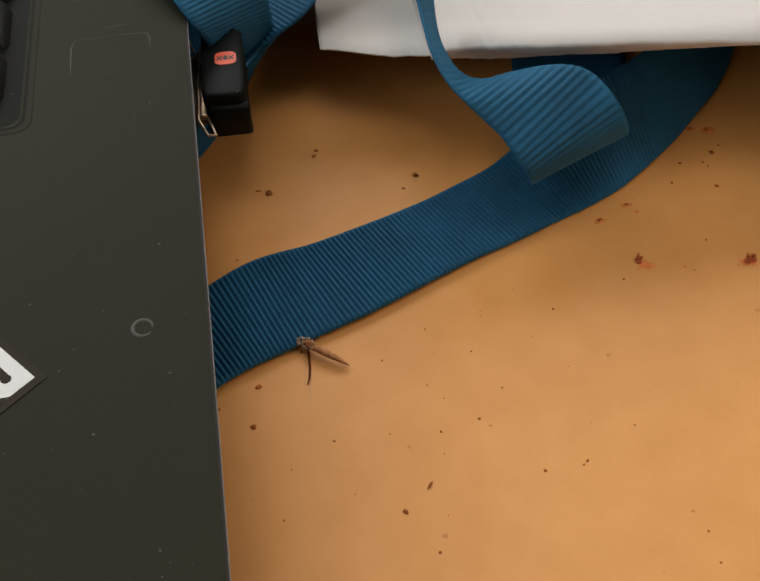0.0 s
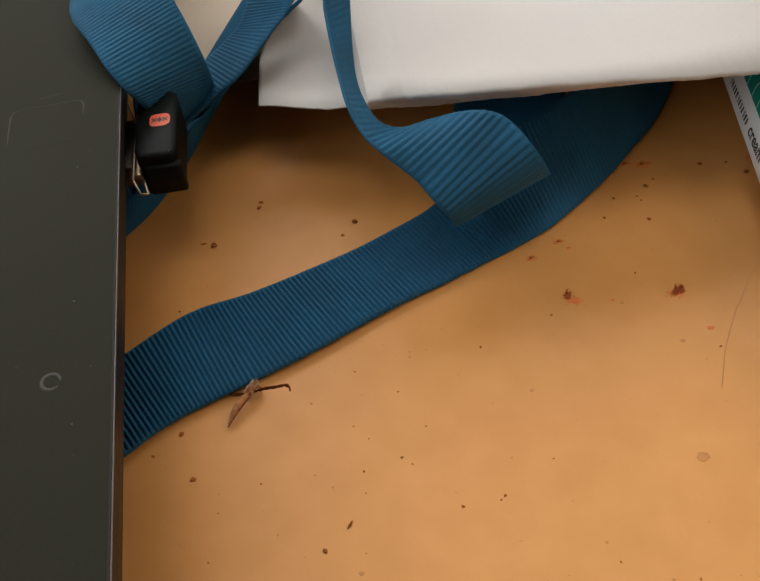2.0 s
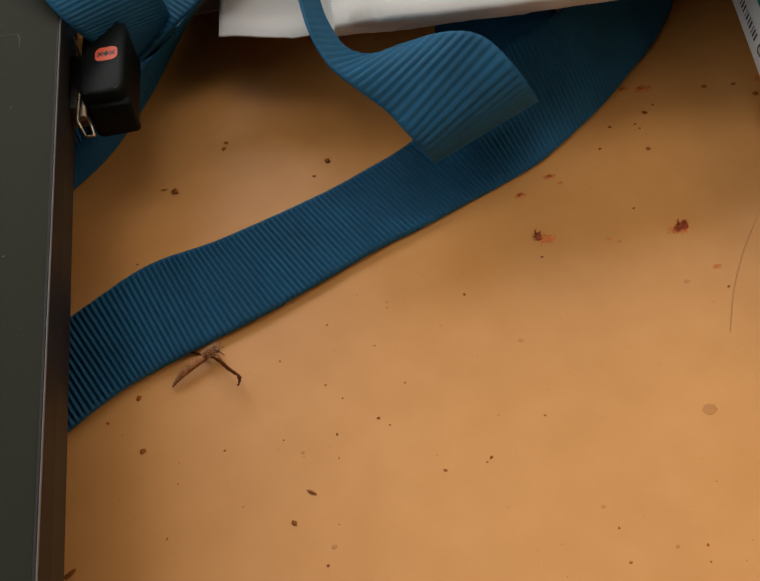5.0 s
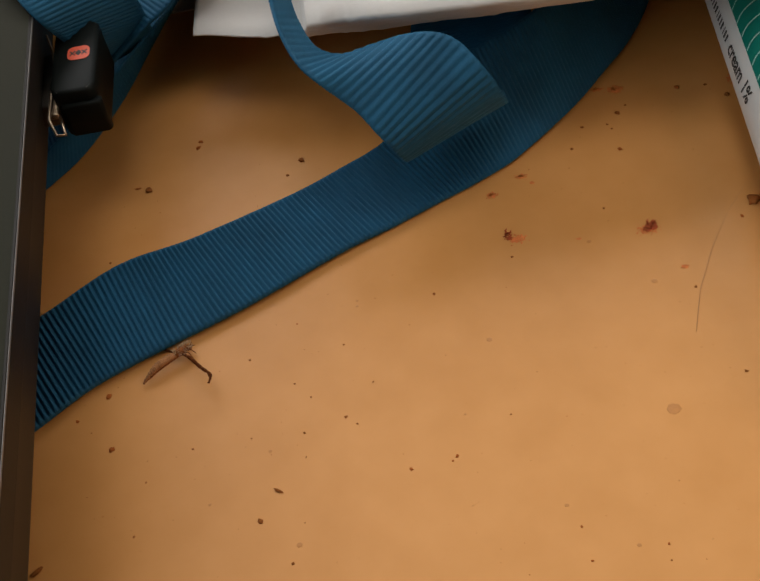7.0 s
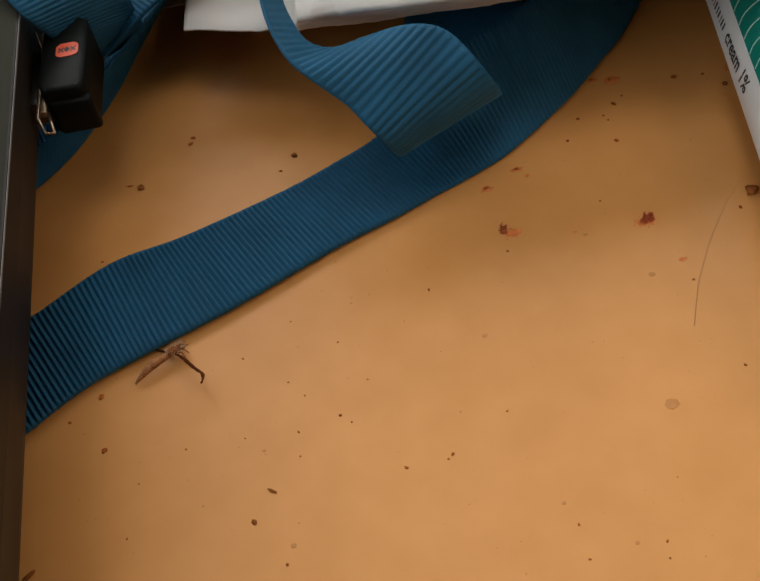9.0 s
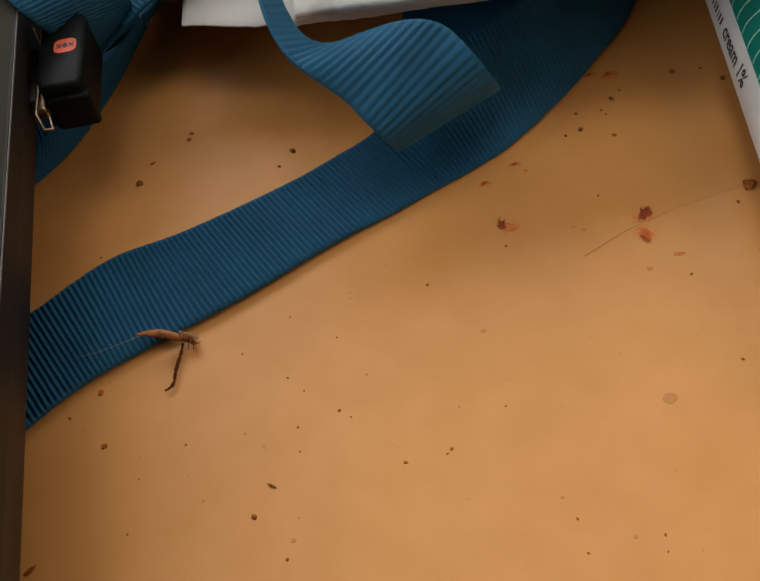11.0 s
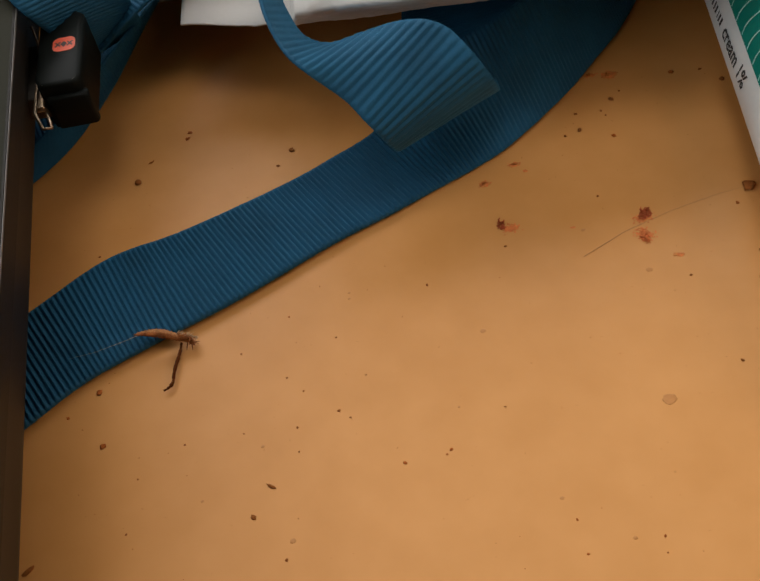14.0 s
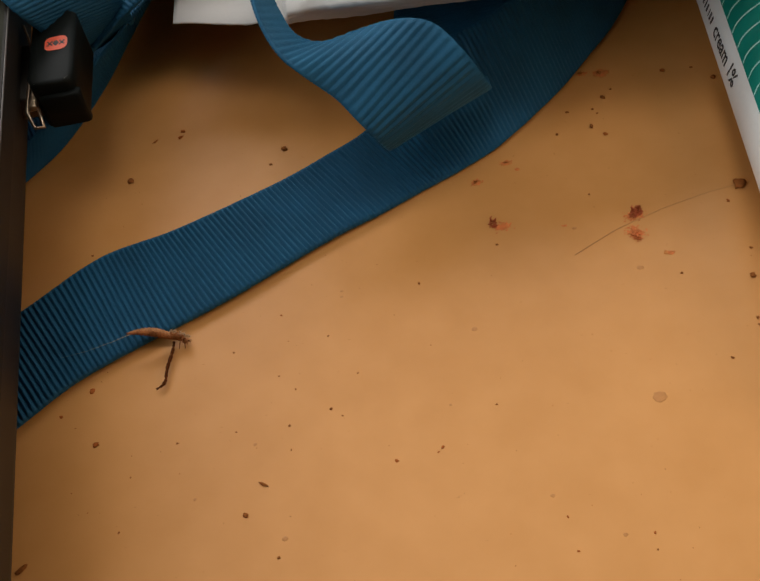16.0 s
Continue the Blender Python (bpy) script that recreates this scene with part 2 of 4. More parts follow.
tagged(part("floor", box(bmesh.new(), X0 - 120, X1 + 120, Y0 - 120, Y1 + 120, Z0 - 60, Z0), M_FLOOR, smooth=False), "plain brown room floor", "floor", kind="structure")
# added skylight opening in the unseen ceiling
side = ADDED_SKYLIGHT[3]
c0, c1, c2, c3 = [v * 1000 for v in (sx - side / 2, sx + side / 2, sy - side / 2, sy + side / 2)]
bm = bmesh.new()
for b in ((X0 - 120, X1 + 120, Y0 - 120, c2), (X0 - 120, X1 + 120, c3, Y1 + 120), (X0 - 120, c0, c2, c3), (c1, X1 + 120, c2, c3)):
    box(bm, *b, Z1, Z1 + 60)
tagged(part("ceiling", bm, M_CEIL, smooth=False), "plain painted ceiling with an added square skylight", "ceiling", kind="structure")

# ---------------------------------------------------------------- desk
desk = thing("desk", "tan laminate desk top strewn with dark crumbs and reddish flakes", "desk")
part("desk_top", box(bmesh.new(), -700, 650, -230, 480, -25, 0, 2.0, 3), M_DESK, desk, smooth=False)
for lx in (-670, 580):
    for ly in (-200, 410):
        part("leg", box(bmesh.new(), lx, lx + 40, ly, ly + 40, -750, -25, 2), M_DESK, desk, smooth=False)

# ---------------------------------------------------------------- laptop
LAPTOP = pose(-0.0300, 0.0052, 0.0, 0, 0, 2.46)
laptop = thing("laptop", "dark grey plastic laptop base with a scuffed palm rest", "laptop", m=LAPTOP)
TOP = 26.2
# cross-section from the deck edge down the undercut side, drawn along its length
prof = [(-340, TOP), (-0.30, TOP), (-0.08, TOP - 0.08), (0.0, TOP - 0.3), (0.0, TOP - 0.9), (-0.5, TOP - 1.4), (-1.0, TOP - 6.0), (-3.0, 12.0), (-4.3, 8.6), (-6.5, 5.2), (-9.0, 4.2), (-340, 4.2)]
WELL = (-300, -21.5, 29.5, 130)    # keyboard well in the deck
bm = bmesh.new()
rings = [[bm.verts.new(V(x, y, z)) for x, z in prof] for y in (-135, 150)]
n = len(prof)
for i in range(n):
    if i == 0:
        continue
    bm.faces.new((rings[0][i], rings[1][i], rings[1][(i + 1) % n], rings[0][(i + 1) % n]))
bm.faces.new(rings[0])
bm.faces.new(rings[1][::-1])
bmesh.ops.recalc_face_normals(bm, faces=bm.faces[:])
part("body", bm, M_SIDE, laptop, smooth=False)
# deck plate with the well cut out: four strips, then the sunken floor and its sides
bm = bmesh.new()
wx_0, wx_1, wy_0, wy_1 = WELL
hole = rounded(wx_0, wx_1, wy_0, wy_1, 2.2)
outer = [(-0.32, -135), (-0.32, 150), (-340, 150), (-340, -135)]
z = TOP + 0.02
vo = [bm.verts.new(V(x, y, z)) for x, y in outer]
vh = [bm.verts.new(V(x, y, z)) for x, y in hole]
eo = [bm.edges.new((vo[i], vo[(i + 1) % 4])) for i in range(4)]
eh = [bm.edges.new((vh[i], vh[(i + 1) % len(vh)])) for i in range(len(vh))]
bmesh.ops.triangle_fill(bm, edges=eo + eh, use_beauty=True)
for f in bm.faces:
    if f.normal.z < 0:
        f.normal_flip()
part("palm_rest", bm, M_LAPTOP, laptop, "dark grey scuffed palm rest", smooth=False)
bm = bmesh.new()
low = rounded(wx_0 + 0.5, wx_1 - 0.5, wy_0 + 0.5, wy_1 - 0.5, 1.8)
v1 = [bm.verts.new(V(x, y, z)) for x, y in hole]
v2 = [bm.verts.new(V(x, y, z - 1.3)) for x, y in low]
for i in range(len(v1)):
    bm.faces.new((v1[i], v1[(i + 1) % len(v1)], v2[(i + 1) % len(v1)], v2[i]))
bm.faces.new(v2)
bmesh.ops.recalc_face_normals(bm, faces=bm.faces[:])
part("keyboard_well", bm, M_WELL, laptop, "black sunken keyboard well", smooth=False)
# raised rim round the well, with a dark groove inside it
bm = bmesh.new()
loops = []
for off, dz in ((1.6, 0.02), (1.4, 0.10), (0.35, 0.16), (0.10, 0.0)):
    loops.append([bm.verts.new(V(x, y, TOP + dz)) for x, y in rounded(wx_0 - off, wx_1 + off, wy_0 - off, wy_1 + off, 1.5 + off * 0.5)])
for a, b in zip(loops, loops[1:]):
    for i in range(len(a)):
        bm.faces.new((a[i], a[(i + 1) % len(a)], b[(i + 1) % len(a)], b[i]))
bmesh.ops.recalc_face_normals(bm, faces=bm.faces[:])
part("well_rim", bm, M_LAPTOP, laptop, "narrow raised rim round the keyboard", smooth=False)
# dark gap along the rim
bm = bmesh.new()
inner, outside = [[bm.verts.new(V(x, y, TOP + dz)) for x, y in rounded(wx_0 - off, wx_1 + off, wy_0 - off, wy_1 + off, 1.5 + off * 0.5)] for off, dz in ((0.42, 0.195), (0.74, 0.175))]
for i in range(len(inner)):
    bm.faces.new((outside[i], outside[(i + 1) % len(inner)], inner[(i + 1) % len(inner)], inner[i]))
part("rim_gap", bm, M_WELL, laptop, "thin black gap in the rim", smooth=False)
# thin pale grey line along the shell's edge
part("edge_trim", box(bmesh.new(), -0.20, 0.06, -134, 149, TOP - 0.55, TOP - 0.2, 0.08), M_EDGE, laptop, "thin grey edge line", smooth=False)


def key(x0, x1, y0, y1):
    bm = bmesh.new()
    lo = rounded(x0, x1, y0, y1, 1.0, 3)
    hi = rounded(x0 + 0.7, x1 - 0.7, y0 + 0.5, y1 - 0.5, 0.8, 3)
    a = [bm.verts.new(V(x, y, TOP - 1.2)) for x, y in lo]
    b = [bm.verts.new(V(x, y, TOP + 0.8)) for x, y in hi]
    for i in range(len(a)):
        bm.faces.new((a[i], a[(i + 1) % len(a)], b[(i + 1) % len(a)], b[i]))
    ft = bm.faces.new(b)
    bmesh.ops.bevel(bm, geom=list(ft.edges), offset=0.22 * MM, segments=2, affect="EDGES")
    return part("key", bm, M_KEY, laptop)


CAPS = []
for row in range(8):
    for col in range(2):
        x1 = -24.3 - col * 17.6
        CAPS.append(key(x1 - 16.2, x1, 36.0 + row * 11.2, 45.4 + row * 11.2))


def lettering(name, text, size, m, mat_, parent, extrude=0.00003, align="CENTER", label=""):
    cu = bpy.data.curves.new(name, "FONT")
    cu.body, cu.size, cu.extrude, cu.align_x, cu.align_y = text, size, extrude, align, "CENTER"
    cu.resolution_u = 3
    cu.offset = size * (0.022 if name == "lettering" else 0.0)
    tmp = bpy.data.objects.new(name, cu)
    scene.collection.objects.link(tmp)
    dg = bpy.context.evaluated_depsgraph_get()
    me = bpy.data.meshes.new_from_object(tmp.evaluated_get(dg))
    bpy.data.objects.remove(tmp)
    me.materials.clear()
    me.materials.append(mat_)
    ob = new(name, me)
    ob.parent = parent
    ob.matrix_local = m
    if label:
        ob["label"] = label
    return ob


lettering("key_legend", "Dn", 0.0034, pose(-0.0277, 0.0518, 0.02704), M_WHITE, CAPS[2])
lettering("key_legend", "shift", 0.0036, pose(-0.0300, 0.0640, 0.02704), M_WHITE, CAPS[4])
bm = bmesh.new()
prism(bm, [(-28.8, 39.2), (-26.2, 40.7), (-28.8, 42.2)], TOP + 0.80, TOP + 0.86)
part("key_legend", bm, M_WHITE, CAPS[0], "white arrow mark", smooth=False)
# touch sensor: a shallow rounded plate
bm = bmesh.new()
prism(bm, rounded(-15.2, -5.4, 36.4, 45.2, 1.0), TOP + 0.02, TOP + 0.035)
part("sensor_plate", bm, M_LAPTOP, laptop, "smooth dark sensor plate", smooth=False)
bm = bmesh.new()
rim = [(-15.45, 38.2), (-15.5, 41.0), (-15.45, 44.0), (-15.1, 45.1), (-14.2, 45.5), (-10.0, 45.55), (-6.4, 45.5), (-5.4, 45.1), (-5.1, 44.2), (-5.1, 42.0)]
tube_along(bm, [(x, y, TOP + 0.02) for x, y in rim], [0.03, 0.10, 0.12, 0.13, 0.07, 0.06, 0.08, 0.17, 0.12, 0.02], 6)
part("sensor_rim", bm, M_DUST, laptop, "thin grey rim round the sensor", smooth=False)
# ring-shaped smudge on the palm rest
bm = bmesh.new()
ring = [(-6.9 + 1.02 * math.cos(a), -5.2 + 1.05 * math.sin(a), TOP - 0.10) for a in np.linspace(-0.3, 5.9, 30)]
tube_along(bm, ring, [0.08 + 0.19 * math.sin(i / 29 * math.pi) ** 0.6 for i in range(30)], 8)
part("ring_mark", bm, M_DUST, laptop, "faint grey ring mark")
# sticker: tilted plate with pale bars
sticker = part("sticker", prism(bmesh.new(), [(-27.0, -18.5), (-16.4, -9.7), (-24.6, 0.4), (-35.5, -8.5)], TOP + 0.03, TOP + 0.12), M_BORDER, laptop, "dark brown sticker with a white plate", smooth=False)
SD = Vector((10.6, 8.8)).normalized()
SE = Vector((-SD.y, SD.x))


def sbar(a0, a1, b0, b1):
    c = Vector((-27.0, -18.5))
    return [tuple(c + SD * a + SE * b) for a, b in ((a0, b0), (a1, b0), (a1, b1), (a0, b1))]


plate = part("sticker_plate", prism(bmesh.new(), sbar(0.8, 13.0, 0.9, 12.2), TOP + 0.12, TOP + 0.15), M_WHITE, sticker, "white printed plate", smooth=False)
for a0, a1, b0, b1 in ((10.5, 11.5, 2.9, 12.2), (8.2, 9.2, 1.3, 12.2), (5.6, 6.6, 2.9, 12.2), (3.0, 4.0, 1.3, 12.2)):
    part("slot", prism(bmesh.new(), sbar(a0, a1, b0, b1), TOP + 0.15, TOP + 0.17), M_BORDER, plate, smooth=False)
    part("slot_end", prism(bmesh.new(), [tuple(Vector(sbar((a0 + a1) / 2, 0, b0, 0)[0]) + Vector((0.55 * math.cos(k * 0.6283), 0.55 * math.sin(k * 0.6283)))) for k in range(10)], TOP + 0.15, TOP + 0.168), M_BORDER, plate, smooth=False)
for a0 in (8.7, 3.5):
    corner = [sbar(a0 - 0.55, 0, 0.9, 0)[0], sbar(a0 + 1.3, 0, 0.9, 0)[0], sbar(a0 + 0.5, 0, 1.5, 0)[0], sbar(a0 + 0.4, 0, 2.2, 0)[0], sbar(a0 - 0.4, 0, 1.6, 0)[0]]
    part("notch", prism(bmesh.new(), corner, TOP + 0.15, TOP + 0.166), M_BORDER, plate, smooth=False)
# dust and scratches on the deck
rng = random.Random(4)
bm = bmesh.new()
for i in range(34):
    cx, cy = rng.uniform(-33, -2), rng.uniform(-40, 45)
    r = rng.choice((0.05, 0.06, 0.08, 0.12))
    prism(bm, [(cx + r * math.cos(k * 1.257) * rng.uniform(0.6, 1.3), cy + r * math.sin(k * 1.257)) for k in range(5)], TOP + 0.02, TOP + 0.06)
for (x0, y0), (x1, y1) in (((-36, 21.6), (-29, 22.4)), ((-29, 22.4), (-23.5, 21.2)), ((-12.0, 47.4), (-7.5, 47.9))):
    tube_along(bm, [(x0, y0, TOP + 0.02), ((x0 + x1) / 2, (y0 + y1) / 2 + 0.2, TOP + 0.03), (x1, y1, TOP + 0.02)], [0.02, 0.05, 0.02], 5)
part("dust", bm, M_SPECK, laptop, "fine pale dust specks", smooth=False)["kind"] = "stuff"

# ---------------------------------------------------------------- plugged-in dongle
dongle = thing("usb_dongle", "small black plastic dongle with a red mark plugged into the laptop", "usb dongle")
bm = bmesh.new()
prism(bm, rounded(-31.0, -25.2, 42.6, 57.6, 1.2), 13.6, 20.7, 0.7)
part("body", bm, M_BLACK, dongle)
# thin pale line laid along the near and right top edges
part("edge_line", tube_along(bmesh.new(), [(-30.2, 43.0, 20.58), (-28.0, 42.95, 20.58), (-26.3, 43.0, 20.58), (-25.7, 43.7, 20.58), (-25.5, 46.0, 20.58), (-25.5, 49.0, 20.58)], [0.06, 0.11, 0.10, 0.09, 0.07, 0.04], 6), M_SPECK, dongle, "thin pale line along the edge")
part("end_cap", prism(bmesh.new(), rounded(-30.2, -24.8, 41.9, 43.6, 0.6), 14.0, 18.9, 0.5), M_BLACK, dongle)
plug = part("plug_shell", box(bmesh.new(), -37.5, -30.8, 44.4, 56.0, 14.0, 17.6, 0.5), M_SHELL, dongle, "dull grey metal plug shell")
part("contact_strip", box(bmesh.new(), -32.0, -30.6, 41.5, 56.0, 17.5, 18.4, 0.25), M_STEEL, dongle, "tan metal strip beside the plug")
part("spring_clip", tube_along(bmesh.new(), [(-33.1, 57.9, 19.2), (-32.1, 54.4, 19.0), (-31.5, 51.1, 18.8), (-31.8, 48.3, 18.7), (-31.7, 44.6, 18.5), (-31.8, 40.6, 18.3), (-30.6, 37.6, 18.1), (-29.5, 37.6, 18.0), (-30.4, 40.9, 17.8), (-31.1, 43.1, 17.6)], [0.16, 0.15, 0.26, 0.18, 0.32, 0.26, 0.20, 0.18, 0.22, 0.15], 8), M_STEEL, dongle, "bent metal spring clip")
logo = part("logo_plate", prism(bmesh.new(), rounded(-29.1, -26.1, 49.1, 51.9, 0.9), 20.68, 20.78), M_RED, dongle, "red rounded printed mark", smooth=False)
for dx in (-0.8, 0.8):
    for spin in (52, -52):
        stroke = part("logo_stroke", prism(bmesh.new(), [(-0.55, -0.11), (0.55, -0.11), (0.55, 0.11), (-0.55, 0.11)], 0.0, 0.03 if spin > 0 else 0.026), M_INK, logo, smooth=False)
        stroke.matrix_local = pose((-27.6 + dx) * MM, 50.5 * MM, 20.78 * MM, 0, 0, spin)
part("logo_stroke", prism(bmesh.new(), [(-27.6, 49.9), (-27.15, 50.5), (-27.6, 51.1), (-28.05, 50.5)], 20.78, 20.82), M_INK, logo, smooth=False)

# ---------------------------------------------------------------- lanyard
lanyard = thing("lanyard", "blue ribbed grosgrain lanyard strap lying in loops on the desk", "lanyard")
RIB = 0.74          # rib spacing, mm


def strap(name, left, right, flip=False, thick=0.55, rib=0.13, across=14, pitch=RIB, fade=0.0, fade_from=0.80):
    """A ribbed strap between two edge lines given in millimetres."""
    L, R = [V(*p) for p in left], [V(*p) for p in right]
    fine = [(spline(L, i / 600) + spline(R, i / 600)) / 2 for i in range(601)]
    length = sum((b - a).length for a, b in zip(fine, fine[1:]))
    acc, s = [0.0], 0.0
    for a, b in zip(fine, fine[1:]):
        s += (b - a).length
        acc.append(s)
    n = int(length / (pitch * MM) * 6)
    us = np.interp(np.linspace(0, length, n + 1), acc, np.linspace(0, 1, 601))
    bm = bmesh.new()
    grid = []
    for i, u in enumerate(us):
        u = float(u)
        a, b = spline(L, u), spline(R, u)
        h = 1 / 400
        t_ = (spline(L, min(u + h, 1)) + spline(R, min(u + h, 1))) - (spline(L, max(u - h, 0)) + spline(R, max(u - h, 0)))
        nrm = t_.cross(b - a).normalized()
        if flip:
            nrm = -nrm
        phase = 2 * math.pi * i / 6.0
        deep = rib * min((b - a).length / (13 * MM), 1.0) ** 2 * (1 - fade * max(0.0, min(1.0, (u - fade_from) / 0.10)))    # narrow and turned-under stretches are stretched smooth
        top, low = [], []
        for k in range(across + 1):
            v = k / across
            v = 0.5 - 0.5 * math.cos(math.pi * v) if k in (0, across) else v
            edge = k in (0, across)
            hgt = deep * (1.7 * abs(math.sin(phase / 2)) ** 1.1 - 1.0 if not edge else 0.0) + (0.05 * math.sin(phase * 2 + (k % 2) * 1.5) if edge else 0.0)
            p = a.lerp(b, v)
            top.append(bm.verts.new(p + nrm * (thick / 2 * (0.7 if k in (0, across) else 1.0) + hgt) * MM))
            low.append(bm.verts.new(p - nrm * (thick / 2 * (0.7 if k in (0, across) else 1.0) + hgt) * MM))
        grid.append((top, low))
    for (t0, l0), (t1, l1) in zip(grid, grid[1:]):
        for k in range(across):
            bm.faces.new((t0[k], t0[k + 1], t1[k + 1], t1[k]))
            bm.faces.new((l0[k], l1[k], l1[k + 1], l0[k + 1]))
        bm.faces.new((t0[0], t1[0], l1[0], l0[0]))
        bm.faces.new((t0[-1], l0[-1], l1[-1], t1[-1]))
    bmesh.ops.recalc_face_normals(bm, faces=bm.faces[:])
    return part(name, bm, M_RIBBON, lanyard)


# strap lying flat, from under the laptop to under the papers, where its inner edge rises
FLAT = [((-60, 10, 1.2), (-53, -3.6, 1.1)), ((-47, 16.7, 1.2), (-40, 3.4, 1.1)), ((-37.5, 22.8, 1.2), (-30.7, 9.8, 1.15)), ((-27.6, 28.75, 1.6), (-21.7, 13.9, 1.1)),
        ((-17.5, 31.9, 0.9), (-10.9, 18.4, 1.0)), ((-3.5, 37.1, 0.6), (2.7, 25.0, 0.9)), ((4.0, 40.6, 0.6), (10.6, 28.2, 0.8)), ((10.5, 44.0, 0.8), (16.8, 31.0, 0.7)), ((16.5, 46.8, 4.0), (22.0, 33.2, 0.6)),
        ((22.5, 49.2, 8.3), (27.4, 35.9, 0.5)), ((26.5, 50.4, 10.2), (31.0, 38.4, 0.5)), ((30.2, 51.4, 11.0), (34.5, 41.2, 0.5)), ((35.8, 54.4, 12.0), (40.0, 46.0, 0.5)), ((41.0, 59.4, 12.3), (45.4, 51.6, 0.5)),
        ((46.0, 66.5, 12.0), (50.8, 57.4, 0.5)), ((51.0, 76.0, 11.5), (56.6, 66.2, 0.5)), ((57.0, 90.0, 10.0), (62.5, 80.0, 0.5))]
strap("strap", [a for a, b in FLAT], [b for a, b in FLAT], flip=True, rib=0.40, thick=0.8, across=24, fade=0.55, fade_from=0.45)
# strap that comes down over the papers, twists and curls under itself
# the first stations, an unseen arch, are added and also shade the desk
CURL = [((-9.5, 96.0, 30.0), (-3.0, 101.0, 27.0)), ((-9.0, 93.0, 39.0), (-2.0, 99.0, 38.0)), ((-6.5, 82.0, 45.0), (0.0, 89.0, 44.5)), ((-3.0, 70.0, 42.0), (3.0, 76.5, 40.5)), ((-1.0, 60.0, 36.0), (3.5, 66.0, 34.0)), ((-1.2, 54.0, 32.5), (2.6, 59.0, 30.5)), ((-1.0, 48.5, 30.0), (1.9, 52.5, 27.5)), ((-0.6, 44.0, 28.0), (1.7, 47.8, 25.0)), ((-0.2, 40.4, 26.7), (2.4, 45.0, 22.7)),
        ((0.6, 37.2, 25.5), (4.0, 41.6, 21.4)), ((1.9, 34.2, 24.5), (7.2, 41.4, 19.8)), ((3.6, 32.6, 23.2), (11.6, 41.3, 20.7)), ((5.6, 32.2, 20.8), (15.4, 39.6, 22.6)), ((7.6, 31.2, 18.8), (18.8, 38.0, 23.4)),
        ((9.4, 29.3, 16.8), (21.4, 36.6, 22.6)), ((11.0, 28.8, 14.2), (23.8, 33.9, 20.5)), ((12.2, 29.9, 11.0), (25.7, 33.6, 17.0)), ((13.0, 32.0, 8.3), (27.2, 35.4, 13.0)), ((13.6, 34.8, 6.6), (27.8, 37.8, 10.6)), ((14.2, 38.0, 5.8), (28.0, 41.0, 9.4))]
strap("strap", [a for a, b in CURL], [b for a, b in CURL], flip=True, rib=0.17, across=20, pitch=1.1, fade=0.85)
# guessed tail under the papers, put in to darken the gap by the curl
FILL_TAIL = [((15.5, 48.5, 0.9), (33.5, 51.5, 0.9)), ((17.0, 58.0, 0.9), (36.5, 60.0, 0.9)), ((20.0, 75.0, 0.9), (39.5, 76.0, 0.9)), ((26.0, 95.0, 0.9), (41.0, 95.0, 0.9))]
strap("strap", [a for a, b in FILL_TAIL], [b for a, b in FILL_TAIL], flip=True, rib=0.12)
# wide loop over the laptop's edge, its unseen high arch added for shade
strap("strap",
      [(-10.0, 124.0, 18.0), (-18.0, 130.0, 44.0), (-30.0, 124.0, 60.0), (-38.0, 106.0, 50.0), (-39.0, 88.0, 33.0), (-40.2, 75.0, 29.0), (-39.0, 66.0, 30.0), (-36.0, 59.5, 29.8), (-33.3, 53.8, 28.4), (-31.0, 51.8, 25.2), (-29.8, 54.0, 20.0), (-29.6, 59.0, 13.0), (-31.0, 64.0, 7.0)],
      [(-2.0, 112.0, 18.0), (-8.0, 116.0, 46.0), (-18.0, 112.0, 62.0), (-26.0, 103.0, 51.0), (-29.0, 94.0, 35.0), (-29.5, 86.0, 30.0), (-27.4, 79.0, 29.8), (-24.8, 72.0, 28.6), (-22.6, 67.0, 25.5), (-21.2, 65.0, 20.5), (-20.8, 66.5, 14.0), (-21.2, 70.0, 8.5), (-23.0, 74.0, 4.5)], flip=True, rib=0.10)
# two folded runs behind the dongle, their near edges raised, one under them and a filler
FOLD_HIGH = [((-12.5, 97.8, 17.0), (-1.9, 78.3, 24.0)), ((-13.9, 90.0, 16.0), (-5.1, 75.2, 23.0)), ((-15.6, 82.0, 15.5), (-7.5, 72.7, 21.5)), ((-18.0, 78.0, 15.0), (-12.0, 68.3, 19.0)), ((-21.7, 74.7, 14.0), (-16.2, 64.6, 16.5)), ((-26.3, 72.1, 12.0), (-21.9, 63.5, 13.0)), ((-31.3, 69.7, 9.0), (-27.7, 62.1, 9.0))]
FOLD_LOW = [((-4.8, 88.5, 14.0), (-7.4, 104.0, 3.0)), ((-9.8, 84.5, 12.5), (-12.8, 98.6, 2.0)), ((-14.9, 78.0, 11.0), (-17.8, 91.2, 1.2)), ((-18.8, 72.2, 10.0), (-21.3, 84.1, 0.8)), ((-23.1, 66.8, 9.0), (-24.9, 74.2, 0.7)), ((-27.7, 62.0, 7.5), (-28.0, 65.5, 0.7)), ((-32.2, 56.1, 6.0), (-33.2, 54.8, 0.7)), ((-37.3, 52.3, 4.5), (-38.4, 48.1, 0.7)), ((-44.0, 46.0, 3.0), (-45.0, 42.5, 0.7))]
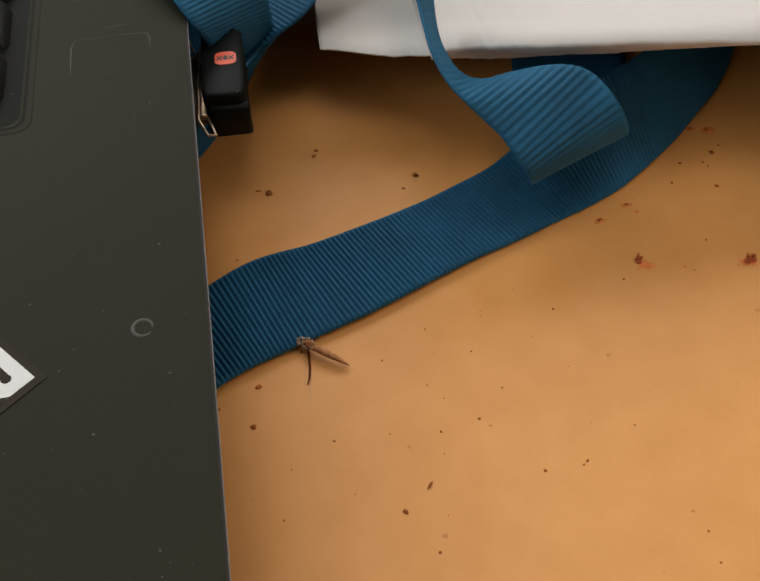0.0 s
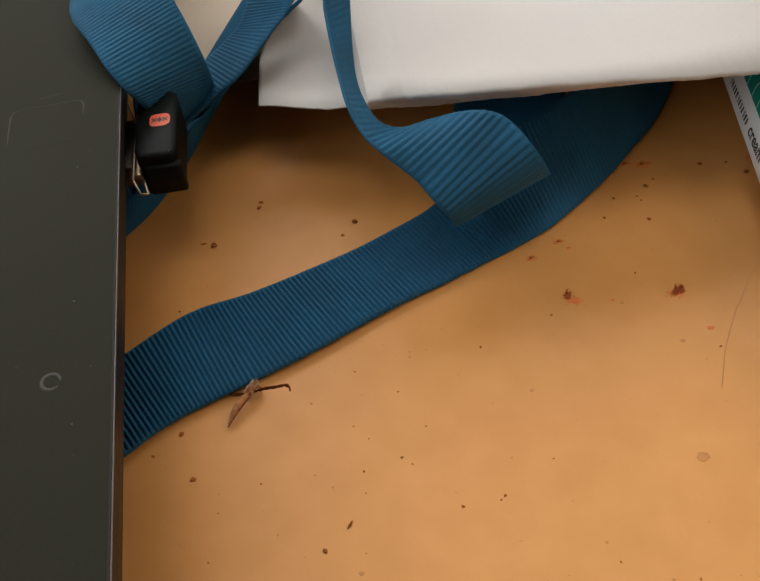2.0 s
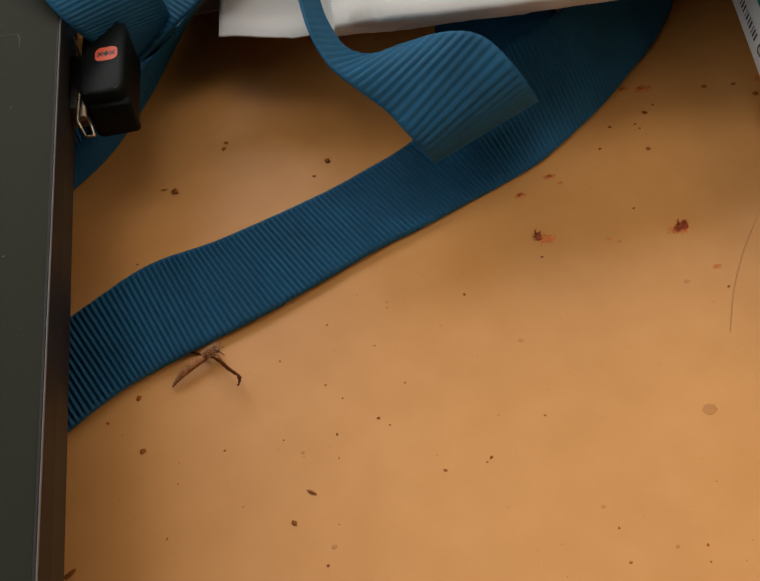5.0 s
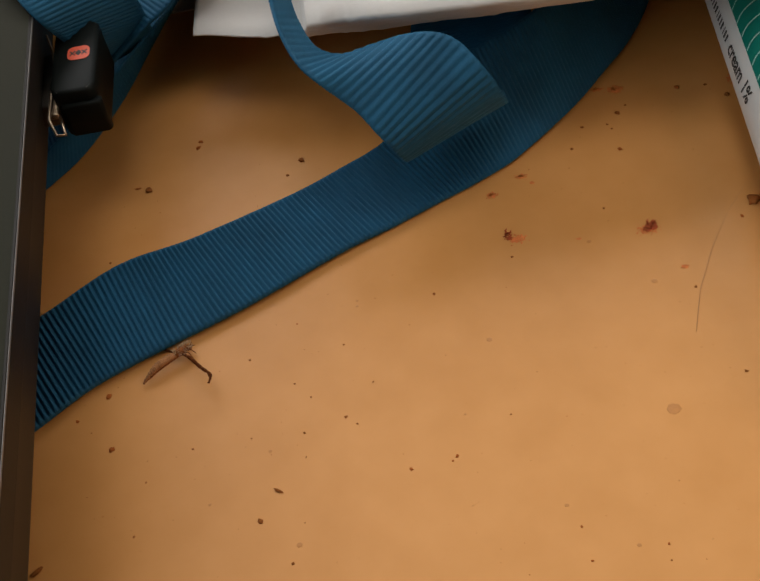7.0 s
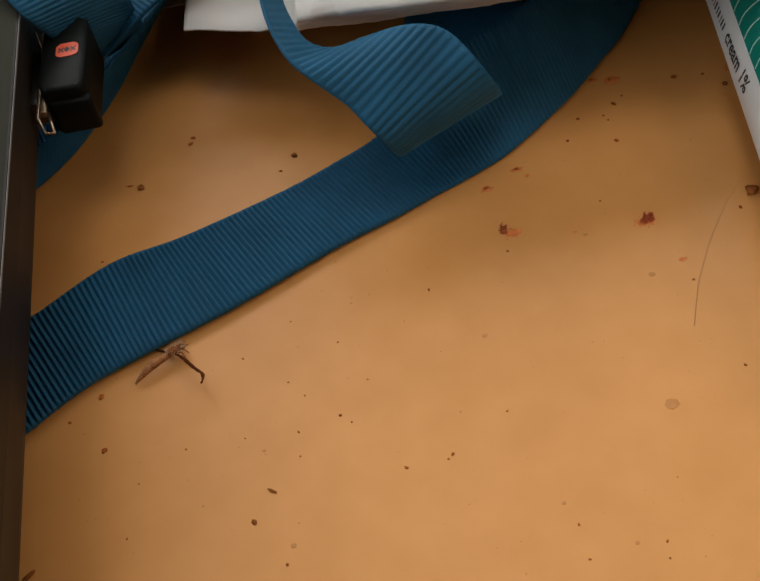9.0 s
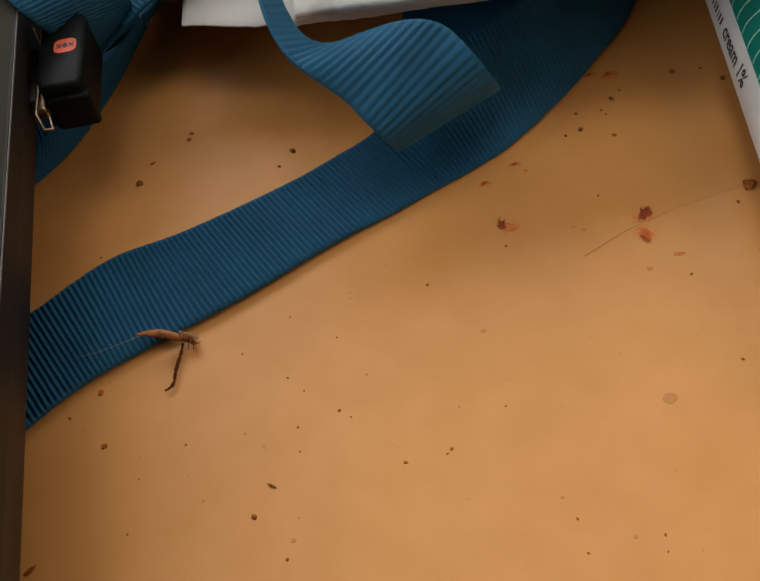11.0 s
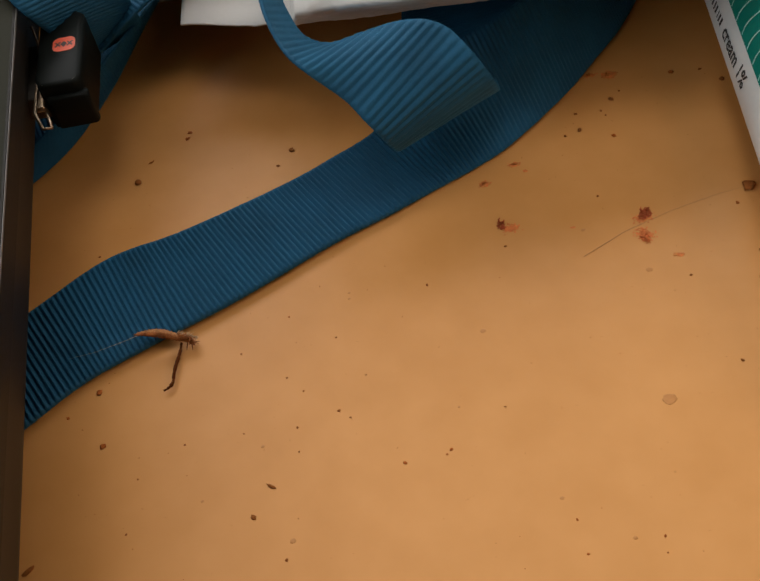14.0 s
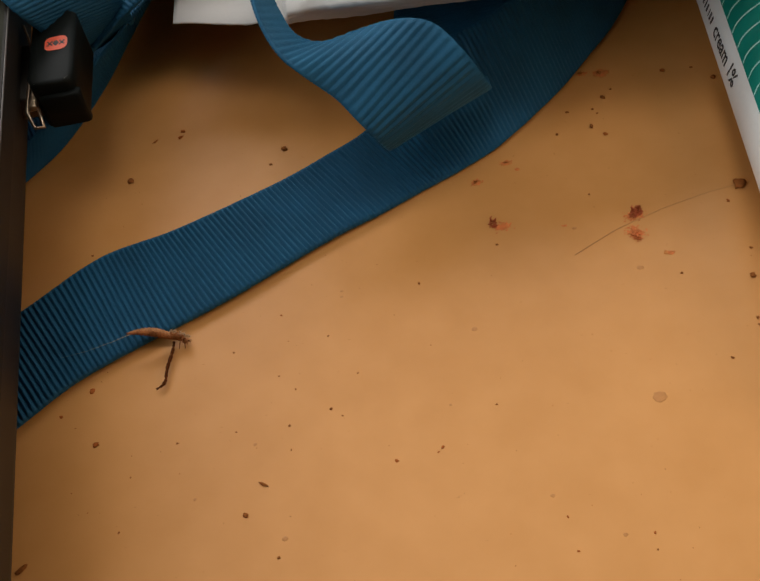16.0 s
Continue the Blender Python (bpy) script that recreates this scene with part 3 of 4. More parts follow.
# added run along the laptop, closing the gap there so it stays dark
FOLD_FILL = [((-36.5, 54.0, 2.0), (-29.5, 55.0, 6.0)), ((-36.0, 66.0, 4.5), (-29.0, 67.0, 8.0)), ((-36.5, 75.0, 6.0), (-30.5, 76.0, 9.0)), ((-38.0, 84.0, 6.0), (-33.0, 85.0, 9.0))]
FOLD_UNDER = [((-54, 52, 1.0), (-48, 41, 0.8)), ((-44, 60, 1.0), (-40, 48, 0.8)), ((-36, 68, 1.5), (-32.5, 56.5, 0.9)), ((-30, 77, 2.0), (-27.0, 68, 1.0)), ((-24, 90, 4.0), (-21, 83, 1.6)), ((-16, 104, 7.0), (-13, 99, 4.0))]
for fold in (FOLD_HIGH, FOLD_LOW, FOLD_FILL, FOLD_UNDER):
    strap("strap", [a for a, b in fold], [b for a, b in fold], rib=0.14)

# ---------------------------------------------------------------- papers
papers = thing("paper_stack", "fanned stack of curled white papers resting on the tube", "papers")
LOWER = [(-13.9, 61.3, 12.8), (-2.7, 57.0, 13.5), (2.3, 54.8, 14.5), (12.6, 51.4, 16.0), (26.0, 49.4, 16.8), (39.7, 47.6, 17.6), (60.0, 46.0, 18.8), (74.0, 43.6, 19.6), (92, 40, 20.2), (150, 30, 20.4)]
UPPER = [(3.0, 48.1, 20.5), (7.5, 45.5, 22.4), (12.3, 43.2, 23.9), (24.0, 40.9, 24.6), (37.8, 38.8, 24.8), (50.0, 38.6, 23.8), (60.0, 39.6, 22.4), (70.0, 41.4, 20.9), (88, 39, 20.9), (150, 30, 21.0)]


def sheet(mix, seed, first, lean, thick=0.3):
    """One sheet whose front edge lies between the lowest and the highest one."""
    bm = bmesh.new()
    lo, up = [V(*p) for p in LOWER], [V(*p) for p in UPPER]
    nu, nv = 96, 26
    rows = []
    for j in range(nv + 1):
        v = j / nv
        row = []
        for i in range(nu + 1):
            u = i / nu
            a, b = spline(lo, first + (1 - first) * u), spline(up, u)
            p = a.lerp(b, mix)
            w = noise.noise(Vector((u * 14, seed, 0.3))) * 0.45 + noise.noise(Vector((u * 60, seed, 0.9))) * 0.22 + noise.noise(Vector((u * 170, seed, 1.7))) * 0.12
            back = 1 - math.exp(-v * 3.5)
            over = min(max((p.x - 0.030) / 0.035, 0.0), 1.0)    # the stack sinks to the desk beside the tube, its back closed against light
            rest = 0.003 + 0.0175 * over * over * (3 - 2 * over)
            settle = p.z + (rest + 0.0004 * seed / 3.7 - p.z) * back
            row.append((p.x + lean * min(v, 0.4) ** 3 * (1 - u) ** 2, p.y + w * MM * (1 - v) + v * 0.20, settle + noise.noise(Vector((u * 4, v * 4, seed))) * 0.0005 * v))
        rows.append(row)
    top = [[bm.verts.new(p) for p in r] for r in rows]
    low = [[bm.verts.new((p[0], p[1], p[2] - thick * MM)) for p in r] for r in rows]
    for j in range(nv):
        for i in range(nu):
            bm.faces.new((top[j][i], top[j][i + 1], top[j + 1][i + 1], top[j + 1][i]))
            bm.faces.new((low[j][i], low[j + 1][i], low[j + 1][i + 1], low[j][i + 1]))
    for i in range(nu):
        bm.faces.new((top[0][i], low[0][i], low[0][i + 1], top[0][i + 1]))
        bm.faces.new((top[nv][i], top[nv][i + 1], low[nv][i + 1], low[nv][i]))
    for j in range(nv):
        bm.faces.new((top[j][0], top[j + 1][0], low[j + 1][0], low[j][0]))
        bm.faces.new((top[j][nu], low[j][nu], low[j + 1][nu], top[j + 1][nu]))
    return part("sheet", bm, M_PAPER, papers)


sheet(0.0, 0.0, 0.0, 0.8)
for k in range(1, 8):
    sheet(k / 7, k * 3.7, 0.22, 0.0, 0.95)
loose = thing("loose_sheet", "plain cream sheet of paper lying flat on the desk", "paper")
part("sheet", box(bmesh.new(), -34, -11, 86, 260, 0.15, 0.45), M_CREAM, loose, smooth=False)

# ---------------------------------------------------------------- cream tube
TUBE = pose(0.0600, 0.0300, 0.0, 0, 0, -8.0)
tube = thing("cream_tube", "white and green plump medicine cream tube lying on the desk", "tube", m=TUBE)
T_LEFT, T_HALF, T_UP, T_MID, T_END = -1.7, 20.0, 13.0, 6.0, -46.0


def shoulder(y):
    """How far the tube has filled out at y, from its shoulder."""
    d = max(y - T_END, 0.0)
    return 0.72 + 0.28 * math.sqrt(max(1 - max(1 - d / 9.0, 0) ** 2, 0.0))


def tube_z(x, y):
    k = shoulder(y)
    u = (x - T_LEFT - T_HALF) / (T_HALF * k)
    return T_MID + T_UP * k * math.sqrt(max(1 - u * u, 0.0))


bm = bmesh.new()
ys = [T_END + 0.6 * i for i in range(16)] + list(np.linspace(-35, 90, 40))
rings = []
for y in ys:
    k = shoulder(y)
    ring = []
    for q in range(72):
        a = 2 * math.pi * q / 72
        s_ = math.sin(a)
        ring.append(bm.verts.new(V(T_LEFT + T_HALF + T_HALF * k * math.cos(a), y, T_MID + (T_UP if s_ > 0 else T_MID - 0.05) * k * s_)))
    rings.append(ring)
for r0, r1 in zip(rings, rings[1:]):
    for q in range(72):
        bm.faces.new((r0[q], r0[(q + 1) % 72], r1[(q + 1) % 72], r1[q]))
bm.faces.new(rings[0])
bm.faces.new(rings[-1][::-1])
bmesh.ops.recalc_face_normals(bm, faces=bm.faces[:])
part("tube_body", bm, M_TUBE, tube)


def top_patch(name, x0, x1, y0, y1, mat_, lift, parent, label="", bow=None, nx=10, ny=40):
    """A printed patch that follows the tube's upper face."""
    bm = bmesh.new()
    g = []
    for j in range(ny + 1):
        y = y0 + (y1 - y0) * j / ny
        row = []
        for i in range(nx + 1):
            x = x0 + (x1 - x0) * i / nx
            yy = y + (bow(x) if bow else 0.0)
            row.append(bm.verts.new(V(x - lift * 0.5, yy, tube_z(x, yy) + lift)))
        g.append(row)
    for j in range(ny):
        for i in range(nx):
            bm.faces.new((g[j][i], g[j][i + 1], g[j + 1][i + 1], g[j + 1][i]))
    return part(name, bm, mat_, parent, label)


band = top_patch("green_band", -0.5, 4.0, -34.0, 84.0, M_GREEN, 0.05, tube, "green printed band with pale cross lines")
for i in range(38):
    y = -32.3 + i * 3.03
    top_patch("line", -0.45, 3.95, y - 0.13, y + 0.13, M_MINT, 0.09, band, bow=lambda x: -1.1 * math.exp(-(x + 0.45) * 2.2), nx=10, ny=1)


def wrapped(text, size, place, mat_):
    """Lettering that follows the tube: place(u, v) gives the tube's space from the text's own, in millimetres."""
    ob = lettering("lettering", text, size * MM, Matrix.Identity(4), mat_, tube, extrude=0.0, align="LEFT")
    for v in ob.data.vertices:
        v.co = V(*place(v.co.x * 1000, v.co.y * 1000))
    return ob


def on_top(x, y):
    return lambda u, v: (x + u * 0.93, y + v, tube_z(x + u * 0.93, y + v) + 0.07)


wrapped("25", 4.3, on_top(5.5, 8.1), M_BLUE)
wrapped("FOR", 2.1, on_top(6.0, 1.1), M_INK)
wrapped("Avo", 2.1, on_top(6.2, -2.5), M_INK)
wrapped("D", 2.3, on_top(6.2, -6.1), M_INK)
wrapped("S", 2.0, on_top(6.5, -9.6), M_INK)


def on_side(y):
    def place(u, v):
        zz = 8.2 + v * 0.95
        q = (zz - T_MID) / T_UP
        return (T_LEFT + T_HALF - T_HALF * math.sqrt(1 - q * q) - 0.06, y - u, zz)
    return place


wrapped("cream 1%", 2.9, on_side(13.4), M_INK)
bm = bmesh.new()
for i, w in enumerate((0.5, 0.5, 0.25, 0.5, 0.4, 0.5, 0.25, 0.5, 0.5, 0.4, 0.5, 0.25)):
    put = on_side(14.9 + i * 0.95)
    bm.faces.new([bm.verts.new(V(*put(u, v))) for u, v in ((0, -0.75), (0, 0.45), (-w, 0.45), (-w, -0.75))][::-1])
part("lettering", bm, M_INK, tube, "unreadable dark print", smooth=False)

# ---------------------------------------------------------------- crumbs and flakes
def lump(seed, flat=0.55, long=1.0, rough_=0.35):
    """An irregular crumb of unit radius."""
    bm = bmesh.new()
    bmesh.ops.create_icosphere(bm, subdivisions=2, radius=1.0)
    for v in bm.verts:
        k = 1 + rough_ * noise.noise(v.co * 1.7 + Vector((seed * 7.3, seed * 1.9, 0)))
        v.co = Vector((v.co.x * k * long, v.co.y * k, max(v.co.z * k, -0.9) * flat))
    lowest = min(v.co.z for v in bm.verts)
    for v in bm.verts:
        v.co.z -= lowest
        v.co *= MM
    return bm


def ragged(seed, rx, ry, z0, z1, teeth=0.45, cx=0.0, cy=0.0, n=34):
    """A thin scrap with a torn outline and an uneven top."""
    bm = bmesh.new()
    low, top = [], []
    for k in range(n):
        a = 2 * math.pi * k / n
        q = 1 + teeth * noise.noise(Vector((math.cos(a) * 2.6 + seed * 5.1, math.sin(a) * 2.6, seed))) * 1.6 + teeth * 0.35 * noise.noise(Vector((a * 5, seed, 4.0)))
        q = max(q, 0.25)
        x, y = cx + rx * q * math.cos(a), cy + ry * q * math.sin(a)
        low.append(bm.verts.new(V(x, y, z0)))
        top.append(bm.verts.new(V(cx + (x - cx) * 0.9, cy + (y - cy) * 0.9, z1 * (1 + 0.6 * noise.noise(Vector((x * 3, y * 3, seed)))))))
    mid = bm.verts.new(V(cx, cy, z1 * 1.15))
    for k in range(n):
        bm.faces.new((low[k], low[(k + 1) % n], top[(k + 1) % n], top[k]))
        bm.faces.new((top[k], top[(k + 1) % n], mid))
    bm.faces.new(low[::-1])
    return bm


def crumb(name, x, y, r, seed, mat_, label, category, group, flat=0.55, long=1.0, spin=None):
    ob = part(name, lump(seed, flat, long * (1.25 if r < 0.4 else 1.0), 0.7), mat_)
    tagged(ob, label, category, group)
    ob.matrix_world = pose(x * MM, y * MM, 0.00001, 0, 0, seed * 77 % 360 if spin is None else spin) @ Matrix.Scale(r * (0.76 if r < 0.3 else 0.92), 4)
    return ob


DARK = [(-1.5, 44.5, 0.39), (-3.7, 41.9, 0.28), (-24.1, 43.8, 0.50), (-11.0, -11.4, 0.30), (0.0, 0.0, 0.22), (-5.1, -1.2, 0.17), (-29.4, 31.0, 0.20), (-25.3, -10.6, 0.16), (-18.4, -0.7, 0.17), (-7.8, -17.0, 0.21), (-11.0, 10.6, 0.15), (0.9, 10.4, 0.15), (13.3, 15.8, 0.22), (24.3, 19.6, 0.19), (38.0, 25.1, 0.20), (42.9, 40.7, 0.22), (43.3, 39.7, 0.20), (44.9, 42.6, 0.33), (46.5, 44.0, 0.20), (-24.0, -4.0, 0.13), (-5.7, 5.9, 0.14), (-3.9, 3.6, 0.14), (1.2, -1.2, 0.14), (-5.2, -4.4, 0.12), (-11.4, -0.7, 0.13), (3.8, 4.2, 0.13), (31.3, -23.9, 0.13)]
DARK2 = [(58.8, 45.3, 0.26), (61.0, 42.4, 0.42), (57.1, 21.9, 0.86), (45.3, 9.7, 0.20), (46.8, -3.4, 0.23), (19.0, -3.6, 0.14), (36.8, 37.1, 0.26), (39.3, 41.0, 0.29), (53.3, 7.3, 0.40), (54.7, 11.5, 0.23), (51.6, 1.3, 0.25), (51.4, 0.3, 0.19)]
BROWN = [(6.5, -8.3, 0.25), (11.9, -7.7, 0.22), (-32.6, 6.0, 0.25), (11.3, -8.2, 0.15), (23.3, -18.6, 0.17), (23.4, -22.5, 0.17), (31.6, -22.1, 0.17), (-16.2, 52.3, 0.33), (-16.6, 51.1, 0.33), (43.2, 35.4, 0.30), (54.7, 45.8, 0.40), (54.8, 19.6, 0.28), (-4.6, 14.9, 0.15), (55.2, 1.5, 0.36)]
for i, (x, y, r) in enumerate(DARK + DARK2):
    crumb("crumb", x, y, r, i + 1, M_CRUMB, "tiny dark brown crumb on the desk", "crumb", "crumbs on the desk", 0.5 if r > 0.3 else 0.3)
for i, (x, y, r) in enumerate(BROWN):
    crumb("crumb", x, y, r, i + 51, M_RESIDUE, "tiny reddish brown crumb on the desk", "crumb", "crumbs on the desk", 0.25)
STAINS = [(-16.6, -8.3, 0.2), (22.4, -15.9, 0.25), (-6.9, -15.0, 0.34), (-9.3, -2.8, 0.23), (3.4, 16.9, 0.19), (3.3, 16.0, 0.19), (40.7, 11.7, 0.40), (34.6, 19.9, 0.29), (37.2, -6.6, 0.80), (18.7, 7.3, 0.36), (13.8, -2.5, 0.17), (28.6, -21.7, 0.25)]
for i, (x, y, r) in enumerate(STAINS):
    spot_ob = part("dried_spot", ragged(i + 91.0, r, r * 0.85, 0.0, 0.012, 0.12), M_STAIN)
    spot_ob.matrix_world = pose(x * MM, y * MM, 0.00001)
    tagged(spot_ob, "pale brown dried spot on the desk", "spot", "dried spots on the desk")
# grit too small to tell apart
bm = bmesh.new()
rng = random.Random(11)
for i in range(260):
    cx, cy = rng.uniform(-34, 62), rng.uniform(-32, 46)
    r = rng.choice((0.03, 0.04, 0.05, 0.07))
    a0 = rng.uniform(0, 6)
    prism(bm, [(cx + r * rng.uniform(0.6, 1.5) * math.cos(a0 + k * 1.257), cy + r * math.sin(a0 + k * 1.257)) for k in range(5)], 0.0, r * 0.5)
tagged(part("grit", bm, M_BROWN, smooth=False), "fine brown grit scattered over the desk", "grit", kind="stuff")


def speckle(seed, cx, cy, rx, ry, n, grain=0.09):
    """Many tiny flat bits, thinning out from the middle."""
    rng = random.Random(seed)
    bm = bmesh.new()
    for i in range(n):
        x, y = cx + rng.gauss(0, rx * 0.5), cy + rng.gauss(0, ry * 0.5)
        r, a0 = grain * rng.uniform(0.5, 1.5), rng.uniform(0, 6)
        prism(bm, [(x + r * rng.uniform(0.7, 1.3) * math.cos(a0 + k * 1.257), y + r * rng.uniform(0.7, 1.3) * math.sin(a0 + k * 1.257)) for k in range(5)], 0.0, 0.012 + 0.02 * i / n)
    return bm


def shards(seed, cx, cy, rx, ry, n, size=0.2):
    """A clump of torn, tilted slivers."""
    rng = random.Random(seed)
    bm = bmesh.new()
    for i in range(n):
        a, q = rng.uniform(0, 6.283), math.sqrt(rng.random())
        x, y = cx + rx * q * math.cos(a), cy + ry * q * math.sin(a)
        l_, w, d = size * rng.uniform(0.7, 1.9), size * rng.uniform(0.3, 0.6), rng.uniform(0, 6.283)
        zc = 0.05 + 0.3 * (1 - q) * rng.random()
        tilt = rng.uniform(-0.12, 0.12)
        c, s_ = math.cos(d), math.sin(d)
        ends = [(-l_, -w * 0.4), (0, -w), (l_, 0), (0.1 * l_, w), (-l_, w * 0.3)]
        top = [bm.verts.new(V(x + p * c - r * s_, y + p * s_ + r * c, zc + 0.06 + tilt * p / l_)) for p, r in ends]
        low = [bm.verts.new(V(x + p * c - r * s_, y + p * s_ + r * c, max(zc - 0.04 + tilt * p / l_, 0.0))) for p, r in ends]
        bm.faces.new(top)
        bm.faces.new(low[::-1])
        for k in range(5):
            bm.faces.new((low[k], low[(k + 1) % 5], top[(k + 1) % 5], top[k]))
    return bm


def flake(x, y, label, seed, cores, smears, hooks, core_mat=None):
    """A ragged flake: torn dark cores, curled tips and a flat orange smear, in millimetres."""
    ob = thing("flake", label, "flake", "red flakes on the desk", m=pose(x * MM, y * MM, 0.00001))
    for i, (cx, cy, rx, ry) in enumerate(smears):
        part("film", ragged(seed + i + 171.0, rx * 0.62, ry * 0.62, 0.0, 0.010, 0.4, cx, cy), M_ORANGE if i else M_SMEAR, ob, "solid orange stain")
        part("smear", speckle(int(seed * 10) + i, cx, cy, rx, ry, int(130 * rx * ry) + 25), M_ORANGE, ob, "dusting of orange specks", smooth=False)["kind"] = "stuff"
    for i, (cx, cy, rx, ry) in enumerate(cores):
        part("core", shards(int(seed * 7) + i, cx, cy, rx, ry, 16 + int(30 * rx * ry)), core_mat or M_RUST, ob, smooth=False)
    for (cx, cy), (dx, dy), bend in hooks:
        part("curled_tip", tube_along(bmesh.new(), [(cx, cy, 0.2), (cx + dx * 0.5 - dy * bend, cy + dy * 0.5 + dx * bend, 0.45), (cx + dx, cy + dy, 0.5)], [0.16, 0.13, 0.05], 6), core_mat or M_RUST, ob)
    return ob


flake_a = flake(24.9, 23.0, "small ragged rust-red flake with an orange smear", 2.0, [(-0.4, 0.1, 0.50, 0.80)], [(0.75, -0.55, 1.15, 0.75), (0.45, -0.65, 0.75, 0.42)], [((-0.45, 0.5), (0.15, 0.65), 0.3), ((-0.2, 0.4), (0.35, 0.3), -0.2)])
flake_b = flake(42.9, 20.4, "small ragged dark red flake with an orange smear", 6.0, [(-0.1, 0.0, 0.95, 0.7), (0.3, 0.35, 0.6, 0.6)], [(-0.4, -0.25, 1.3, 0.8), (-0.7, -0.1, 0.6, 0.5)], [((-0.1, 0.5), (0.1, 0.6), 0.4), ((0.4, 0.4), (0.5, 0.15), 0.4)])
flake_c = flake(41.8, 16.9, "small orange red flake blown across the desk", 9.0, [(-0.15, -0.2, 0.40, 0.5), (-0.15, -0.85, 0.25, 0.28)], [(0.1, 0.0, 1.0, 1.25), (0.05, 0.15, 0.62, 0.95)], [((-0.2, -0.4), (-0.15, -0.6), 0.2)], M_ORANGE)
for i, (x, y, rx, ry) in enumerate([(46.0, 47.7, 1.15, 0.75), (43.4, 48.4, 0.8, 0.35), (24.0, 31.0, 0.75, 0.5), (28.7, 33.5, 0.75, 0.45), (29.9, 32.0, 0.3, 0.3), (45.1, 13.1, 0.5, 0.3), (33.5, 20.6, 0.25, 0.15)]):
    ob = thing("smudge", "flat reddish residue smudge on the desk", "smudge", "reddish smudges on the desk", m=pose(x * MM, y * MM, 0.00001))
    part("specks", speckle(40 + i, 0, 0, rx, ry, int(110 * rx * ry) + 10), M_ORANGE, ob, "dusting of orange specks", smooth=False)["kind"] = "stuff"
    part("film", ragged(i + 131.0, rx * 1.05, ry * 1.05, 0.0, 0.010, 0.30), M_SMEAR, ob, "soft tan orange stain")
    if rx > 0.5:
        part("scrap", shards(60 + i, -rx * 0.15, ry * 0.15, rx * 0.30, ry * 0.30, 6, 0.15), M_BROWN, ob, smooth=False)
sliver_a = crumb("sliver", -8.7, -8.1, 0.22, 33, M_CRUMB, "tiny dark elongated sliver on the desk", "sliver", "slivers on the desk", 0.6, 2.6, 0)
crumb("sliver", -36.1, -12.8, 0.32, 35, M_CRUMB, "dark elongated sliver on the desk", "sliver", "slivers on the desk", 0.6, 2.2, 40)
sliver_c = crumb("sliver", -25.5, 44.7, 0.20, 37, M_BROWN, "tiny brown sliver beside a crumb", "sliver", "slivers on the desk", 0.5, 2.4, 0)
stirred_a = crumb("crumb", -28.2, 1.2, 0.40, 51, M_RESIDUE, "tiny reddish brown crumb that the insect stirs", "crumb", "crumbs on the desk", 0.25)
stirred_b = crumb("crumb", -28.7, 8.9, 0.36, 54, M_RESIDUE, "tiny reddish brown crumb that the insect stirs", "crumb", "crumbs on the desk", 0.25)
loose_a = crumb("crumb", 39.2, 37.7, 0.30, 41, M_CRUMB, "tiny dark crumb that slides along the desk", "crumb", "crumbs on the desk", 0.6)
loose_b = crumb("crumb", 44.5, 13.2, 0.3, 43, M_SMEAR, "tiny pale orange crumb that slides along the desk", "crumb", "crumbs on the desk", 0.12)
hair = part("hair", tube_along(bmesh.new(), [(x, y, 0.08) for x, y in ((-14.5, -0.7), (-8.0, 0.55), (-1.0, 0.95), (6.0, 0.65), (14.5, -0.7))], [0.028, 0.030, 0.020, 0.013, 0.006], 5), M_HAIR)
tagged(hair, "single fine brown hair lying on the desk", "hair")

# ---------------------------------------------------------------- insect
insect = thing("insect", "slender tan insect with long dark hind legs beside the strap", "insect")
# local x points to its head, origin under the thorax
n_ab = 26
ab = [(-5.9 + 5.6 * k / n_ab, 0.1 * math.sin(k / n_ab * math.pi), 0.30 + 0.70 * (k / n_ab) ** 0.8 + 0.32 * math.sin(k / n_ab * math.pi)) for k in range(n_ab + 1)]
part("abdomen", tube_along(bmesh.new(), ab, [0.05 + 0.36 * math.sin((k / n_ab * 0.72 + 0.02) * math.pi) ** 0.9 + 0.05 * math.cos(k * math.pi) for k in range(n_ab + 1)], 12), M_BODY, insect, "brown ringed abdomen")
# pale folded wing case along one flank
case = [(x, y + 0.03 + 0.08 * math.sin(k / n_ab * math.pi), z + 0.06 + 0.22 * math.sin(k / n_ab * math.pi)) for k, (x, y, z) in enumerate(ab)]
part("wing_case", tube_along(bmesh.new(), case, [0.04 + 0.45 * math.sin((k / n_ab * 0.76 + 0.02) * math.pi) ** 0.9 + 0.045 * math.cos(k * math.pi) for k in range(n_ab + 1)], 12), M_CASE, insect, "pale folded wing case")
part("thorax", tube_along(bmesh.new(), [(-0.9, 0, 1.1), (-0.5, 0, 1.2), (0.1, 0, 1.3), (0.7, 0, 1.15), (1.15, 0, 1.0)], [0.28, 0.48, 0.55, 0.45, 0.2], 14), M_BODY, insect)
part("head", tube_along(bmesh.new(), [(0.9, 0, 0.95), (1.1, 0, 0.9), (1.4, 0, 0.8), (1.6, 0, 0.75)], [0.2, 0.34, 0.30, 0.12], 12), M_BODY, insect)
